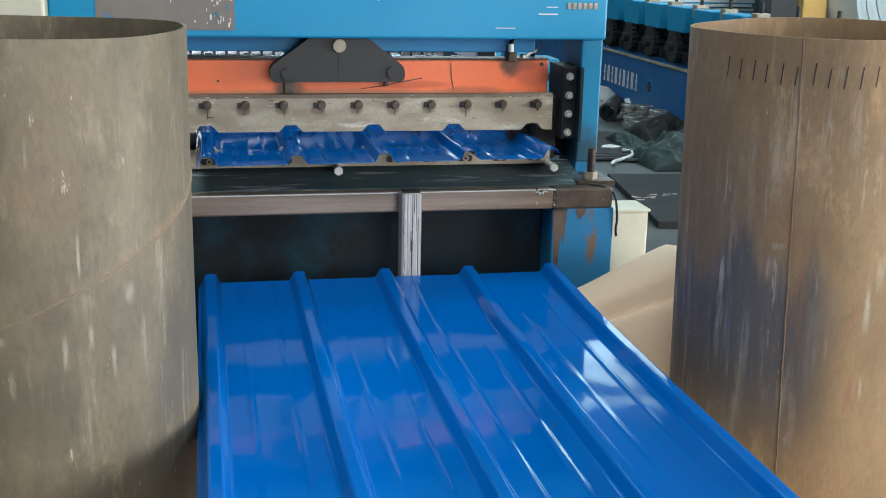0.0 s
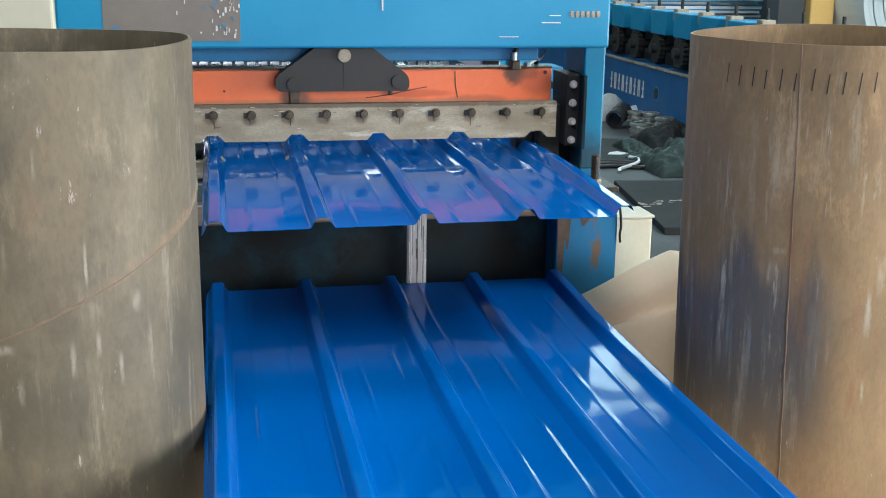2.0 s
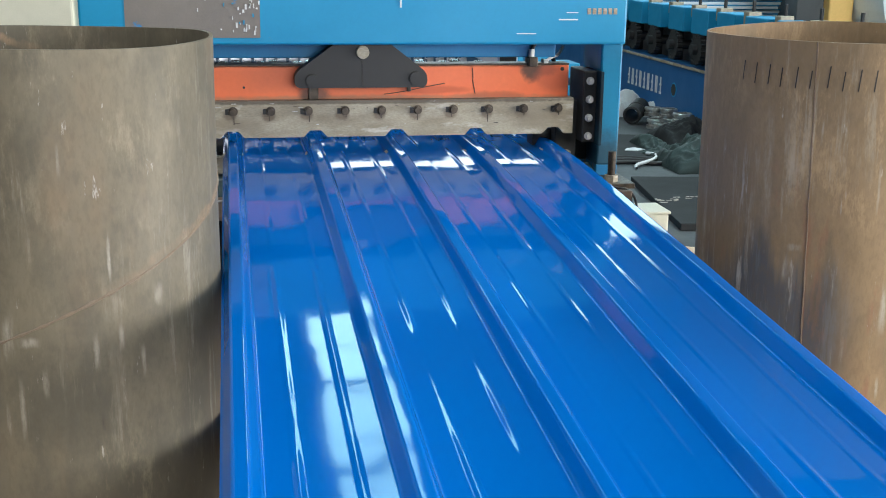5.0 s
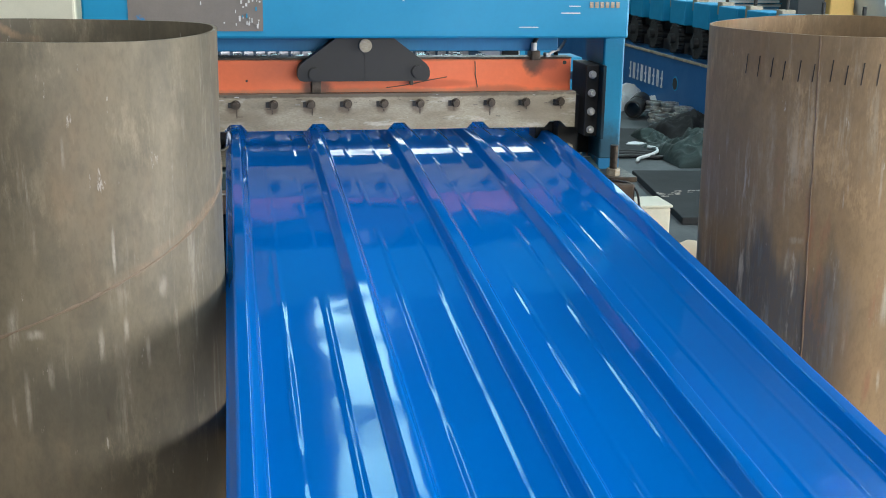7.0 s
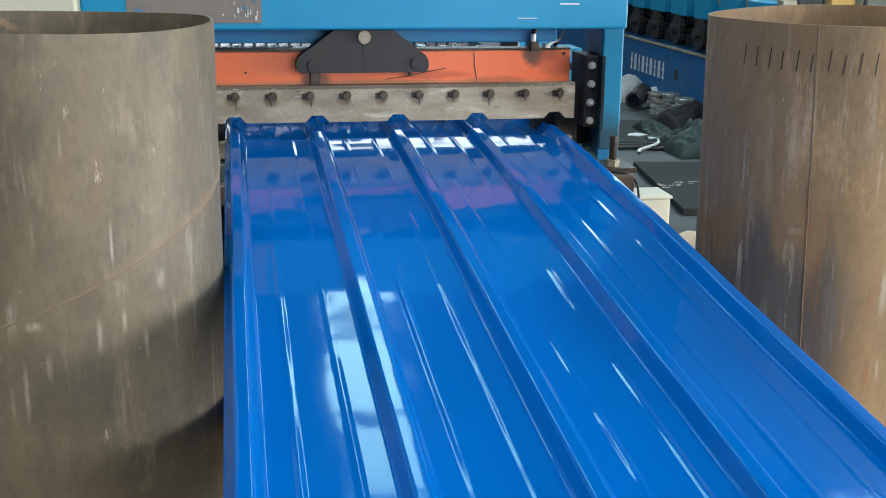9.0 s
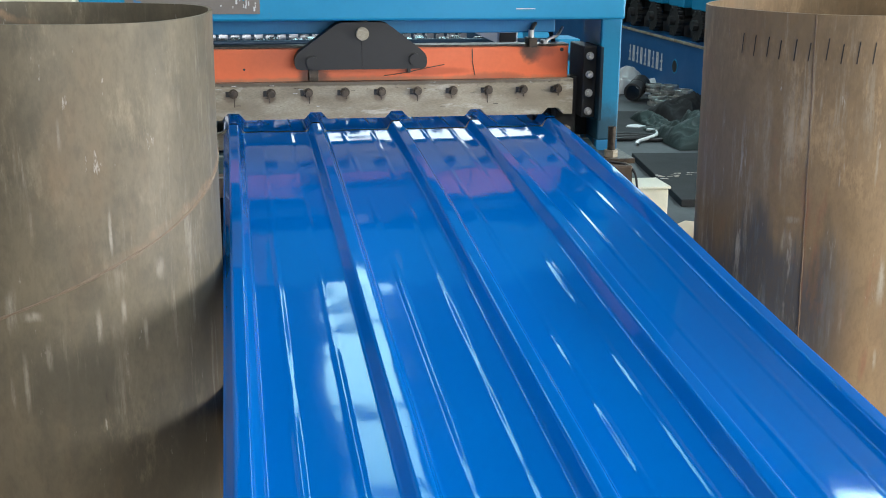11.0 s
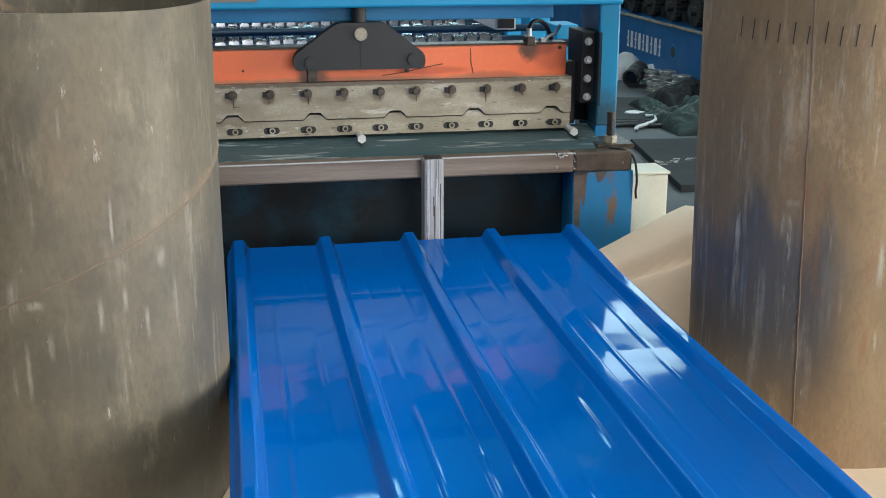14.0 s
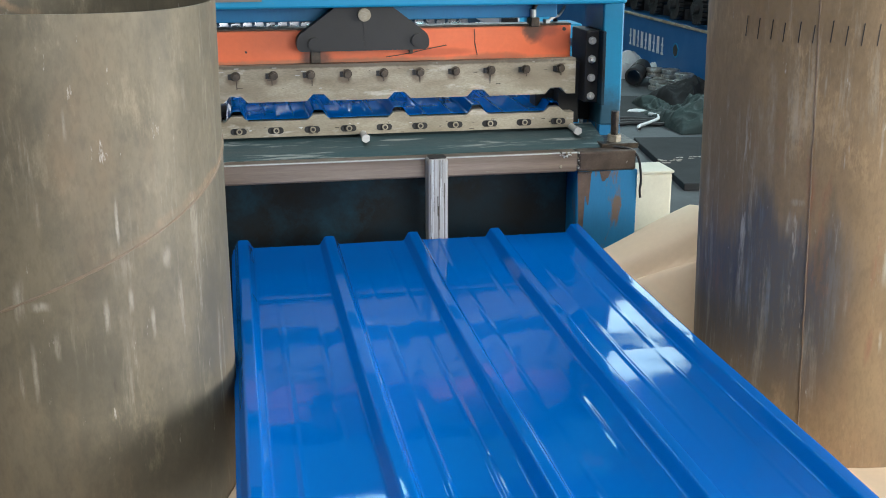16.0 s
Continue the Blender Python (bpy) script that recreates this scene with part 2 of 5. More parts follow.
def pipe_material(name, base, second, warm, dark, dark_below, dark_amount, side=None, marks=(), weld=None):
    """Bare pipe steel: cloudy mill scale, rust clouds, pale streaks running down, and darker patches low on the skin.
    """
    m = bpy.data.materials.new(name)
    m.use_nodes = True
    nt = m.node_tree
    p = nt.nodes["Principled BSDF"]
    co = nt.nodes.new("ShaderNodeTexCoord")

    def field(scale, stretch, detail=5.0, rough=0.6, shift=0.0):
        mp = nt.nodes.new("ShaderNodeMapping")
        mp.inputs["Scale"].default_value = stretch
        mp.inputs["Location"].default_value = (shift, shift, shift)
        n = nt.nodes.new("ShaderNodeTexNoise")
        n.inputs["Scale"].default_value, n.inputs["Detail"].default_value, n.inputs["Roughness"].default_value = scale, detail, rough
        nt.links.new(co.outputs["Object"], mp.inputs[0])
        nt.links.new(mp.outputs[0], n.inputs["Vector"])
        return n.outputs["Fac"]

    def ramp(src, lo, hi, top=1.0, low=0.0):
        r = nt.nodes.new("ShaderNodeMapRange")
        r.interpolation_type = "SMOOTHSTEP"
        for k, v in ((1, lo), (2, hi), (3, low), (4, top)):
            r.inputs[k].default_value = v
        nt.links.new(src, r.inputs[0])
        return r.outputs[0]

    def times(a, b):
        n = nt.nodes.new("ShaderNodeMath")
        n.operation = "MULTIPLY"
        nt.links.new(a, n.inputs[0])
        nt.links.new(b, n.inputs[1])
        return n.outputs[0]

    def mix(fac, a, b):
        x = nt.nodes.new("ShaderNodeMix")
        x.data_type = "RGBA"
        nt.links.new(fac, x.inputs[0])
        for sock, v in ((x.inputs[6], a), (x.inputs[7], b)):
            if isinstance(v, tuple):
                sock.default_value = (*v, 1)
            else:
                nt.links.new(v, sock)
        return x.outputs[2]

    sep = nt.nodes.new("ShaderNodeSeparateXYZ")
    nt.links.new(co.outputs["Object"], sep.inputs[0])
    col = mix(ramp(field(3.6, (1, 1, 0.6), 8.0, 0.7), 0.36, 0.62), base, second)
    col = mix(ramp(field(5.0, (1, 1, 0.35), shift=3.1), 0.5, 0.72, 0.75), col, warm)
    rub = times(ramp(field(2.6, (1, 1, 1), shift=11.0), 0.5, 0.6), ramp(field(22, (1, 1, 0.3), 7, 0.78, 4.0), 0.48, 0.64, 0.6))
    col = mix(rub, col, tuple(min(1, c * 1.55) for c in base))
    wavy = nt.nodes.new("ShaderNodeMath")
    wavy.operation = "MULTIPLY_ADD"
    wavy.inputs[1].default_value = 0.55
    nt.links.new(field(9, (1, 1, 0.1), 6, 0.65, 12.0), wavy.inputs[0])
    nt.links.new(sep.outputs["Z"], wavy.inputs[2])
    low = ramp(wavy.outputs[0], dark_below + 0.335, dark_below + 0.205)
    low_dark = times(low, ramp(field(8, (1, 1, 0.3), 7, 0.7, 7.3), 0.12 if side else 0.42, 0.46 if side else 0.6, dark_amount))
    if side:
        # blue-grey stain on one flank, deepened for the shade there, with pale rub marks
        low_dark = times(low_dark, ramp(sep.outputs["X"], side + 0.07, side - 0.03))
        low_dark = times(low_dark, ramp(sep.outputs["Z"], 0.08, 0.3))
    col = mix(low_dark, col, dark)
    if side:
        rub = times(low_dark, ramp(field(34, (1, 1, 0.09), 5, 0.7, 2.2), 0.52, 0.64, 0.45))
        col = mix(rub, col, (0.2, 0.23, 0.25))
        band = times(ramp(sep.outputs["Z"], 0.25, 0.45), ramp(sep.outputs["Z"], 0.78, 0.6))
        red = times(band, ramp(field(15, (1, 1, 0.3), 7, 0.72, 6.0), 0.54, 0.68, 0.6))
        col = mix(red, col, (0.3, 0.14, 0.085))
        dab = times(band, ramp(field(26, (1, 1, 0.13), 6, 0.7, 15.0), 0.58, 0.68, 0.8))
        col = mix(dab, col, (0.46, 0.43, 0.38))
    cloud = ramp(field(4.5, (1, 1, 0.6), shift=5.5), 0.42, 0.58)
    streak = times(cloud, ramp(field(30, (1, 1, 0.08), 7, 0.78, 1.7), 0.52, 0.68, 0.55))
    col = mix(streak, col, (0.42, 0.385, 0.31))
    nick = ramp(field(60, (1, 1, 0.22), 5, 0.75, 9.0), 0.655, 0.72, 0.75)
    col = mix(nick, col, (0.5, 0.47, 0.42))
    turn = nt.nodes.new("ShaderNodeMath")
    turn.operation = "ARCTAN2"
    nt.links.new(sep.outputs["Y"], turn.inputs[0])
    nt.links.new(sep.outputs["X"], turn.inputs[1])

    def nudged(src, by, amount, shift=0.0):
        """src, made ragged by a noise, less a constant."""
        n = nt.nodes.new("ShaderNodeMath")
        n.operation = "MULTIPLY_ADD"
        n.inputs[1].default_value = amount
        nt.links.new(by, n.inputs[0])
        nt.links.new(src, n.inputs[2])
        q = nt.nodes.new("ShaderNodeMath")
        q.operation = "SUBTRACT"
        q.inputs[1].default_value = shift + amount * 0.5
        nt.links.new(n.outputs[0], q.inputs[0])
        return q.outputs[0]

    def near(src, half, soft):
        n = nt.nodes.new("ShaderNodeMath")
        n.operation = "ABSOLUTE"
        nt.links.new(src, n.inputs[0])
        return ramp(n.outputs[0], half, half * soft)

    wob_a, wob_z = field(26, (1, 1, 0.5), 5, 0.7, 21.0), field(38, (1, 1, 0.06), 4, 0.7, 23.0)
    run = field(75, (1, 1, 0.12), 5, 0.75, 25.0)
    for bearing, z0, z1, width, tone, strength in marks:
        m1 = near(nudged(turn.outputs[0], wob_a, radians(width) * 0.9, radians(bearing)), radians(width) * 0.55, 0.1)
        m2 = near(nudged(sep.outputs["Z"], wob_z, (z1 - z0) * 0.7, (z0 + z1) / 2), (z1 - z0) * 0.55, 0.15)
        col = mix(times(times(m1, m2), ramp(run, 0.36, 0.58, strength, strength * 0.25)), col, tone)
    if weld:
        # a rusty, pale band of heat along the spiral weld
        slope = nt.nodes.new("ShaderNodeMath")
        slope.operation = "MULTIPLY_ADD"
        slope.inputs[1].default_value = -weld[1] * 180 / math.pi
        nt.links.new(turn.outputs[0], slope.inputs[0])
        nt.links.new(sep.outputs["Z"], slope.inputs[2])
        band = near(nudged(slope.outputs[0], wob_a, 0.04, weld[0] + 0.008), 0.013, 0.2)
        band = times(band, ramp(turn.outputs[0], radians(-85), radians(-30)))
        col = mix(times(band, ramp(field(14, (1, 1, 0.7), 6, 0.7, 31.0), 0.4, 0.62, 0.75, 0.15)), col, (0.34, 0.23, 0.145))
    fine = field(120, (1, 1, 0.4), 3, 0.7)
    col = mix(ramp(fine, 0.4, 0.7, 0.3), col, tuple(c * 0.5 for c in base))
    nt.links.new(col, p.inputs["Base Color"])
    nt.links.new(ramp(field(6, (1, 1, 0.4), shift=2.0), 0.3, 0.7, 0.68, 0.48), p.inputs["Roughness"])
    p.inputs["Metallic"].default_value = 0.15
    b = nt.nodes.new("ShaderNodeBump")
    b.inputs["Strength"].default_value, b.inputs["Distance"].default_value = 0.12, 0.003
    nt.links.new(field(24, (1, 1, 0.3), 4), b.inputs["Height"])
    nt.links.new(b.outputs[0], p.inputs["Normal"])
    return m


PALE, DUSK, RED_RUST = (0.44, 0.41, 0.34), (0.11, 0.1, 0.07), (0.29, 0.135, 0.08)
MARKS_LEFT = (
    (-66.6, 0.57, 0.66, 1.6, PALE, 0.9), (-99.5, 0.455, 0.531, 5.0, PALE, 0.8), (-93, 0.474, 0.494, 8.0, PALE, 0.75), (-72.3, 0.42, 0.49, 2.6, PALE, 0.7), (-64, 0.455, 0.503, 2.2, PALE, 0.6),
    (-56.6, 0.4, 0.463, 2.2, PALE, 0.6), (-50, 0.515, 0.56, 5.5, PALE, 0.4), (-101.5, 0.33, 0.389, 1.8, PALE, 0.6), (-96.7, 0.3, 0.43, 2.2, PALE, 0.6), (-89, 0.39, 0.447, 2.4, PALE, 0.55),
    (-80.4, 0.73, 0.792, 1.6, PALE, 0.5), (-71.6, 0.323, 0.365, 1.6, (0.05, 0.048, 0.045), 0.8))
MARKS_RIGHT = (
    (-119.5, 0.505, 0.605, 5.0, DUSK, 0.75), (-122.5, 0.36, 0.5, 5.5, DUSK, 0.75), (-147, 0.52, 0.585, 3.5, DUSK, 0.7), (-102, 0.385, 0.465, 3.6, RED_RUST, 0.8), (-101.5, 0.226, 0.315, 3.6, RED_RUST, 0.7),
    (-127.5, 0.5, 0.62, 5.5, RED_RUST, 0.7), (-139, 0.585, 0.69, 1.6, PALE, 0.5), (-133, 0.535, 0.553, 7.5, PALE, 0.55), (-136, 0.475, 0.535, 2.8, PALE, 0.65), (-97.4, 0.37, 0.485, 4.0, PALE, 0.8),
    (-93, 0.458, 0.548, 4.0, PALE, 0.6), (-97, 0.25, 0.301, 1.8, PALE, 0.7), (-125.4, 0.735, 0.791, 1.3, PALE, 0.6), (-103.2, 0.613, 0.72, 1.4, PALE, 0.55), (-146, 0.56, 0.8, 5.5, PALE, 0.35),
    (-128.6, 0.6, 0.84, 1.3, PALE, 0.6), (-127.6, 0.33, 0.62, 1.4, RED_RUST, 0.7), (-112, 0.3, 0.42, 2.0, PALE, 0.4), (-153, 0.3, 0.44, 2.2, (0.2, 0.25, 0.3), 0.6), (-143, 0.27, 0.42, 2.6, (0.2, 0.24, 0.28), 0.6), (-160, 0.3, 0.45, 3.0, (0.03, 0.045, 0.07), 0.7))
PIPE = pipe_material("pipe_steel", (0.205, 0.176, 0.122), (0.118, 0.106, 0.078), (0.225, 0.163, 0.1), (0.11, 0.105, 0.088), 0.44, 0.25, marks=MARKS_LEFT, weld=(0.678, 0.0019))
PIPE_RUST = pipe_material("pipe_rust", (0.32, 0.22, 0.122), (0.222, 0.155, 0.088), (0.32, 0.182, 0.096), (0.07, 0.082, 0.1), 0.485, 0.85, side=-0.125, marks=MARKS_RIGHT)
CHALK = material("chalk_smear", (0.42, 0.39, 0.34), 0.8, scale=30, grain=0.5, stretch=(1, 1, 0.2))
INK = material("marker_ink", (0.03, 0.027, 0.026), 0.5, scale=30)
CONCRETE = material("concrete", (0.1, 0.11, 0.114), 0.7, second=(0.06, 0.068, 0.072), amount=0.9, scale=1.6, grain=0.3, bump=0.25, spec=0.3, third=(0.045, 0.045, 0.045), third_at=0.62, third_scale=1.1, edge=0.2)
PAPER = material("kraft_paper", (0.76, 0.6, 0.42), 0.6, second=(0.68, 0.53, 0.36), scale=3, grain=0.08, bump=0.05)
CREAM = material("cream_paint", (0.74, 0.71, 0.58), 0.5, second=(0.62, 0.6, 0.48), scale=5, third=(0.25, 0.22, 0.17), third_at=0.72)
RUBBER = material("black_mat", (0.02, 0.021, 0.022), 0.65, second=(0.03, 0.032, 0.032), scale=5, third=(0.09, 0.09, 0.09), third_at=0.66, third_scale=9, spec=0.15)
TARP = material("green_tarp", (0.03, 0.05, 0.046), 0.5, second=(0.014, 0.02, 0.02), scale=9, bump=0.3, third=(0.13, 0.14, 0.13), third_at=0.68, third_scale=14, spec=0.25)
FILM = material("clear_wrap", (0.5, 0.52, 0.52), 0.25, second=(0.3, 0.33, 0.34), scale=15)
WALL = material("wall_paint", (0.05, 0.064, 0.074), 0.8, second=(0.038, 0.05, 0.06), scale=0.7, grain=0.1)
ROOF = material("roof_sheet", (0.035, 0.045, 0.052), 0.7, 0.1, second=(0.025, 0.033, 0.038), scale=1.0)
YELLOW = material("yellow_paint", (0.78, 0.47, 0.15), 0.5, second=(0.66, 0.38, 0.12), scale=2)
PALE_YELLOW = material("pale_yellow_paint", (0.85, 0.66, 0.38), 0.5, second=(0.74, 0.57, 0.33), scale=2)
DARK_COLUMN = material("dark_column_paint", (0.06, 0.064, 0.068), 0.5, scale=3)
WHITE = material("white_paint", (0.72, 0.74, 0.74), 0.5, scale=12)
FAR_BLUE = material("far_sheet_blue", (0.02, 0.2, 0.42), 0.35, second=(0.03, 0.28, 0.5), scale=2, island=0.4)
PALE_STEEL = material("pale_sheet", (0.76, 0.82, 0.83), 0.4, 0.05, second=(0.62, 0.7, 0.73), scale=2, island=0.3)
CABLE = material("black_cable", (0.015, 0.015, 0.016), 0.5, scale=20)


# ---- mesh helpers ----
def obj(name, bm, mat, parent=None, label="", smooth=False, angle=40):
    me = bpy.data.meshes.new(name)
    bmesh.ops.recalc_face_normals(bm, faces=bm.faces)
    bm.to_mesh(me)
    bm.free()
    me.materials.append(mat)
    if smooth:
        me.shade_smooth()
        me.set_sharp_from_angle(angle=radians(angle))
    ob = new(name, me)
    if parent:
        ob.parent = parent
    if label:
        ob["label"] = label
    return ob


def part(name, bm, mat, parent, label="", smooth=False, angle=40):
    return obj(name, bm, mat, parent, label, smooth, angle)


def share(name, source, parent, m):
    ob = new(name, source.data)
    ob.parent = parent
    ob.matrix_basis = m
    return ob


def empty(name, label, category, m=None, group="", kind=""):
    ob = new(name)
    ob.empty_display_size = 0.1
    if m is not None:
        ob.matrix_basis = m
    return tagged(ob, label, category, group, kind)


def add_box(bm, x0, x1, y0, y1, z0, z1, bevel=0.0, m=None):
    r = bmesh.ops.create_cube(bm, size=1.0)
    vs = r["verts"]
    for v in vs:
        v.co = Vector(((x0 + x1) / 2 + v.co.x * (x1 - x0), (y0 + y1) / 2 + v.co.y * (y1 - y0), (z0 + z1) / 2 + v.co.z * (z1 - z0)))
        if m is not None:
            v.co = m @ v.co
    if bevel:
        es = list({e for v in vs for e in v.link_edges})
        bmesh.ops.bevel(bm, geom=es, offset=bevel, segments=2, profile=0.5, affect="EDGES", clamp_overlap=True)
    return bm


def box(x0, x1, y0, y1, z0, z1, bevel=0.004):
    return add_box(bmesh.new(), x0, x1, y0, y1, z0, z1, bevel)


def add_cyl(bm, a, b, r, seg=20, r2=None, bevel=0.0):
    a, b = Vector(a), Vector(b)
    d = b - a
    m = Matrix.Translation((a + b) / 2) @ d.to_track_quat("Z", "Y").to_matrix().to_4x4()
    g = bmesh.ops.create_cone(bm, cap_ends=True, segments=seg, radius1=r, radius2=r if r2 is None else r2, depth=d.length, matrix=m)
    if bevel:
        caps = {e for v in g["verts"] for e in v.link_edges if len(e.link_faces) == 2 and any(len(f.verts) > 4 for f in e.link_faces)}
        bmesh.ops.bevel(bm, geom=list(caps), offset=bevel, segments=2, affect="EDGES", clamp_overlap=True)
    return bm


def cyl(a, b, r, seg=20, r2=None, bevel=0.0):
    return add_cyl(bmesh.new(), a, b, r, seg, r2, bevel)


def prism(outline, y0, y1, bevel=0.0):
    """An outline in x and z, drawn out from y0 to y1."""
    bm = bmesh.new()
    a = [bm.verts.new((x, y0, z)) for x, z in outline]
    b = [bm.verts.new((x, y1, z)) for x, z in outline]
    n = len(a)
    bm.faces.new(a)
    bm.faces.new(b[::-1])
    for i in range(n):
        bm.faces.new((a[i], b[i], b[(i + 1) % n], a[(i + 1) % n]))
    bmesh.ops.recalc_face_normals(bm, faces=bm.faces)
    if bevel:
        es = [e for e in bm.edges if all(len(f.verts) > 4 or len(f.verts) == n for f in e.link_faces) or any(len(f.verts) == n for f in e.link_faces)]
        bmesh.ops.bevel(bm, geom=es, offset=bevel, segments=2, affect="EDGES", clamp_overlap=True)
    return bm


def rounded(points, r, steps=5):
    """Rounds the corners of a convex outline."""
    out = []
    n = len(points)
    for i in range(n):
        p, a, b = Vector(points[i]), Vector(points[i - 1]), Vector(points[(i + 1) % n])
        u, v = (a - p).normalized() * r, (b - p).normalized() * r
        for k in range(steps + 1):
            t = k / steps
            q = (p + u) * (1 - t) ** 2 + p * 2 * t * (1 - t) + (p + v) * t * t
            out.append((q.x, q.y))
    return out


def cable(name, points, r, mat, parent=None):
    cu = bpy.data.curves.new(name, "CURVE")
    cu.dimensions, cu.bevel_depth, cu.bevel_resolution, cu.resolution_u = "3D", r, 3, 8
    s = cu.splines.new("NURBS")
    s.points.add(len(points) - 1)
    for p, c in zip(s.points, points):
        p.co = (*c, 1)
    s.use_endpoint_u, s.order_u = True, 3
    cu.materials.append(mat)
    ob = new(name, cu)
    if parent:
        ob.parent = parent
    return ob


# ---- the hall ----
def hall():
    f = bmesh.new()
    bmesh.ops.create_grid(f, x_segments=2, y_segments=2, size=60)
    tagged(obj("floor", f, CONCRETE), "grey stained concrete workshop floor", "floor", kind="structure")

    def wall(name, label, *boxes):
        bm = bmesh.new()
        for b in boxes:
            add_box(bm, *b)
        tagged(obj(name, bm, WALL), label, "wall", kind="structure")

    wall("wall_north", "grey painted far wall with two high windows", (-8, 9.4, 13.0, 13.25, 0, 2.7), (-8, 9.4, 13.0, 13.25, 5.9, 6.4), (-8, 0.7, 13.0, 13.25, 2.7, 5.9), (0.7, 4.3, 13.0, 13.25, 4.3, 5.9), (4.3, 4.7, 13.0, 13.25, 2.7, 5.9), (4.7, 6.7, 13.0, 13.25, 2.7, 3.7), (6.7, 9.4, 13.0, 13.25, 2.7, 5.9))
    wall("wall_west", "grey painted side wall of the workshop", (-8.25, -8, -10, 13.25, 0, 6.4))
    # The gate in this unseen wall is added to let the fill through
    wall("wall_south", "unseen grey wall behind the camera, its gate added for fill light", (-8, 0.5, -10.25, -10, 0, 6.4), (5.9, 9.4, -10.25, -10, 0, 6.4), (0.5, 5.9, -10.25, -10, 3.7, 6.4))
    wall("wall_east", "grey painted wall with a wide open loading door", (7.0, 7.25, -10, -5.3, 0, 6.4), (7.0, 7.25, -1.7, 13.0, 0, 6.4), (7.0, 7.25, -5.3, -1.7, 2.6, 6.4))
    # Unseen roof; its front, west and aisle openings are added for the fill
    r = bmesh.new()
    for b in ((-8, -5.22, -10, 13.25), (-5.22, -3.78, -10, 1.95), (-5.22, -3.78, 6.05, 13.25), (-3.78, -2.8, -10, 13.25), (-2.8, -0.2, -10, -8.7), (-2.8, -0.2, -0.3, 13.25), (-0.2, 0.4, -10, 13.25), (1.34, 4.68, -10, 13.25), (6.12, 9.4, -10, 13.25), (4.68, 6.12, -10, 1.88), (4.68, 6.12, 4.92, 13.25), (0.4, 1.34, -10, 3.85), (0.4, 1.34, 10.6, 13.25)):
        add_box(r, b[0], b[1], b[2], b[3], 6.2, 6.35)
    for y in (-8, -5, -2, 1, 5.0, 6.6, 8.2, 11):
        add_box(r, -8, 7, y - 0.05, y + 0.05, 5.75, 5.85)
        for k in range(14):
            add_cyl(r, (-7.5 + k, y, 5.8), (-7 + k, y, 6.2), 0.025, 6)
            add_cyl(r, (-7 + k, y, 6.2), (-6.5 + k, y, 5.8), 0.025, 6)
    tagged(obj("ceiling", r, ROOF), "unseen grey sheet roof with a skylight strip and added fill openings", "ceiling", kind="structure")
    w = empty("window_1", "steel framed window high in the far wall", "window", kind="structure")
    for i in range(5):
        x = 4.74 + i * 0.48
        part("mullion", box(x - 0.03, x + 0.03, 13.05, 13.15, 3.7, 5.9, 0), DARK_COLUMN, w)
    for z in (4.4, 5.15):
        part("transom", box(4.7, 6.7, 13.06, 13.14, z - 0.03, z + 0.03, 0), DARK_COLUMN, w)
    w = empty("window_2", "wide steel framed window in the far wall", "window", kind="structure")
    for i in range(7):
        x = 0.74 + i * 0.587
        part("mullion", box(x - 0.035, x + 0.035, 13.05, 13.15, 2.7, 4.3, 0), DARK_COLUMN, w)
    part("transom", box(0.7, 4.3, 13.06, 13.14, 3.47, 3.53, 0), DARK_COLUMN, w)


hall()

# ---- profiled roofing sheets ----
PITCH, RIB, SKIN = 0.21, 0.022, 0.0012
SHEET_LENGTH, PIECES = 2.88, 48
PIECE = SHEET_LENGTH / PIECES


def sheet_outline():
    """Section across the sheet, from the left lip to the last rib's lap: x, height over the pans, and which groove it lies on."""
    raw = [(-0.446, -0.005, -1), (-0.442, 0.0, -1)]
    for i in range(5):
        x = -2 * PITCH + i * PITCH
        raw += [(x - 0.024, 0.0, -1)] * (i > 0) + [(x - 0.0115, RIB, -1), (x + 0.0115, RIB, -1)]
        if i == 4:
            raw += [(x + 0.017, 0.011, -1)]
            break
        raw.append((x + 0.024, 0.0, -1))
    grooves = [-2 * PITCH + i * PITCH + g for i in range(4) for g in (0.068, 0.142)]
    out = [raw[0]]
    for a, p, b in zip(raw, raw[1:], raw[2:]):
        pa, pp, pb = Vector(a[:2]), Vector(p[:2]), Vector(b[:2])
        r = min(0.0042, 0.42 * (pa - pp).length, 0.42 * (pb - pp).length)
        u, v = (pa - pp).normalized() * r, (pb - pp).normalized() * r
        last = Vector(out[-1][:2])
        flat = ((pp + u) - last).length
        for k in range(1, int(flat / 0.018) + 1):
            q = last.lerp(pp + u, k / (int(flat / 0.018) + 1))
            if min(abs(q.x - g) for g in grooves) > 0.01:
                out.append((q.x, q.y, -1))
        for i, g in enumerate(grooves):
            if flat > 0.05 and last.x < g < pp.x:
                out += [(g + 0.001 * k, 0.00055 * (1 + math.cos(math.pi * k / 9)), i) for k in range(-9, 10)]
        for k in range(5):
            t = k / 4
            q = (pp + u) * (1 - t) ** 2 + pp * 2 * t * (1 - t) + (pp + v) * t * t
            out.append((q.x, q.y, p[2]))
    return sorted(out, key=lambda q: q[0]) + [raw[-1]]


OUTLINE = sheet_outline()


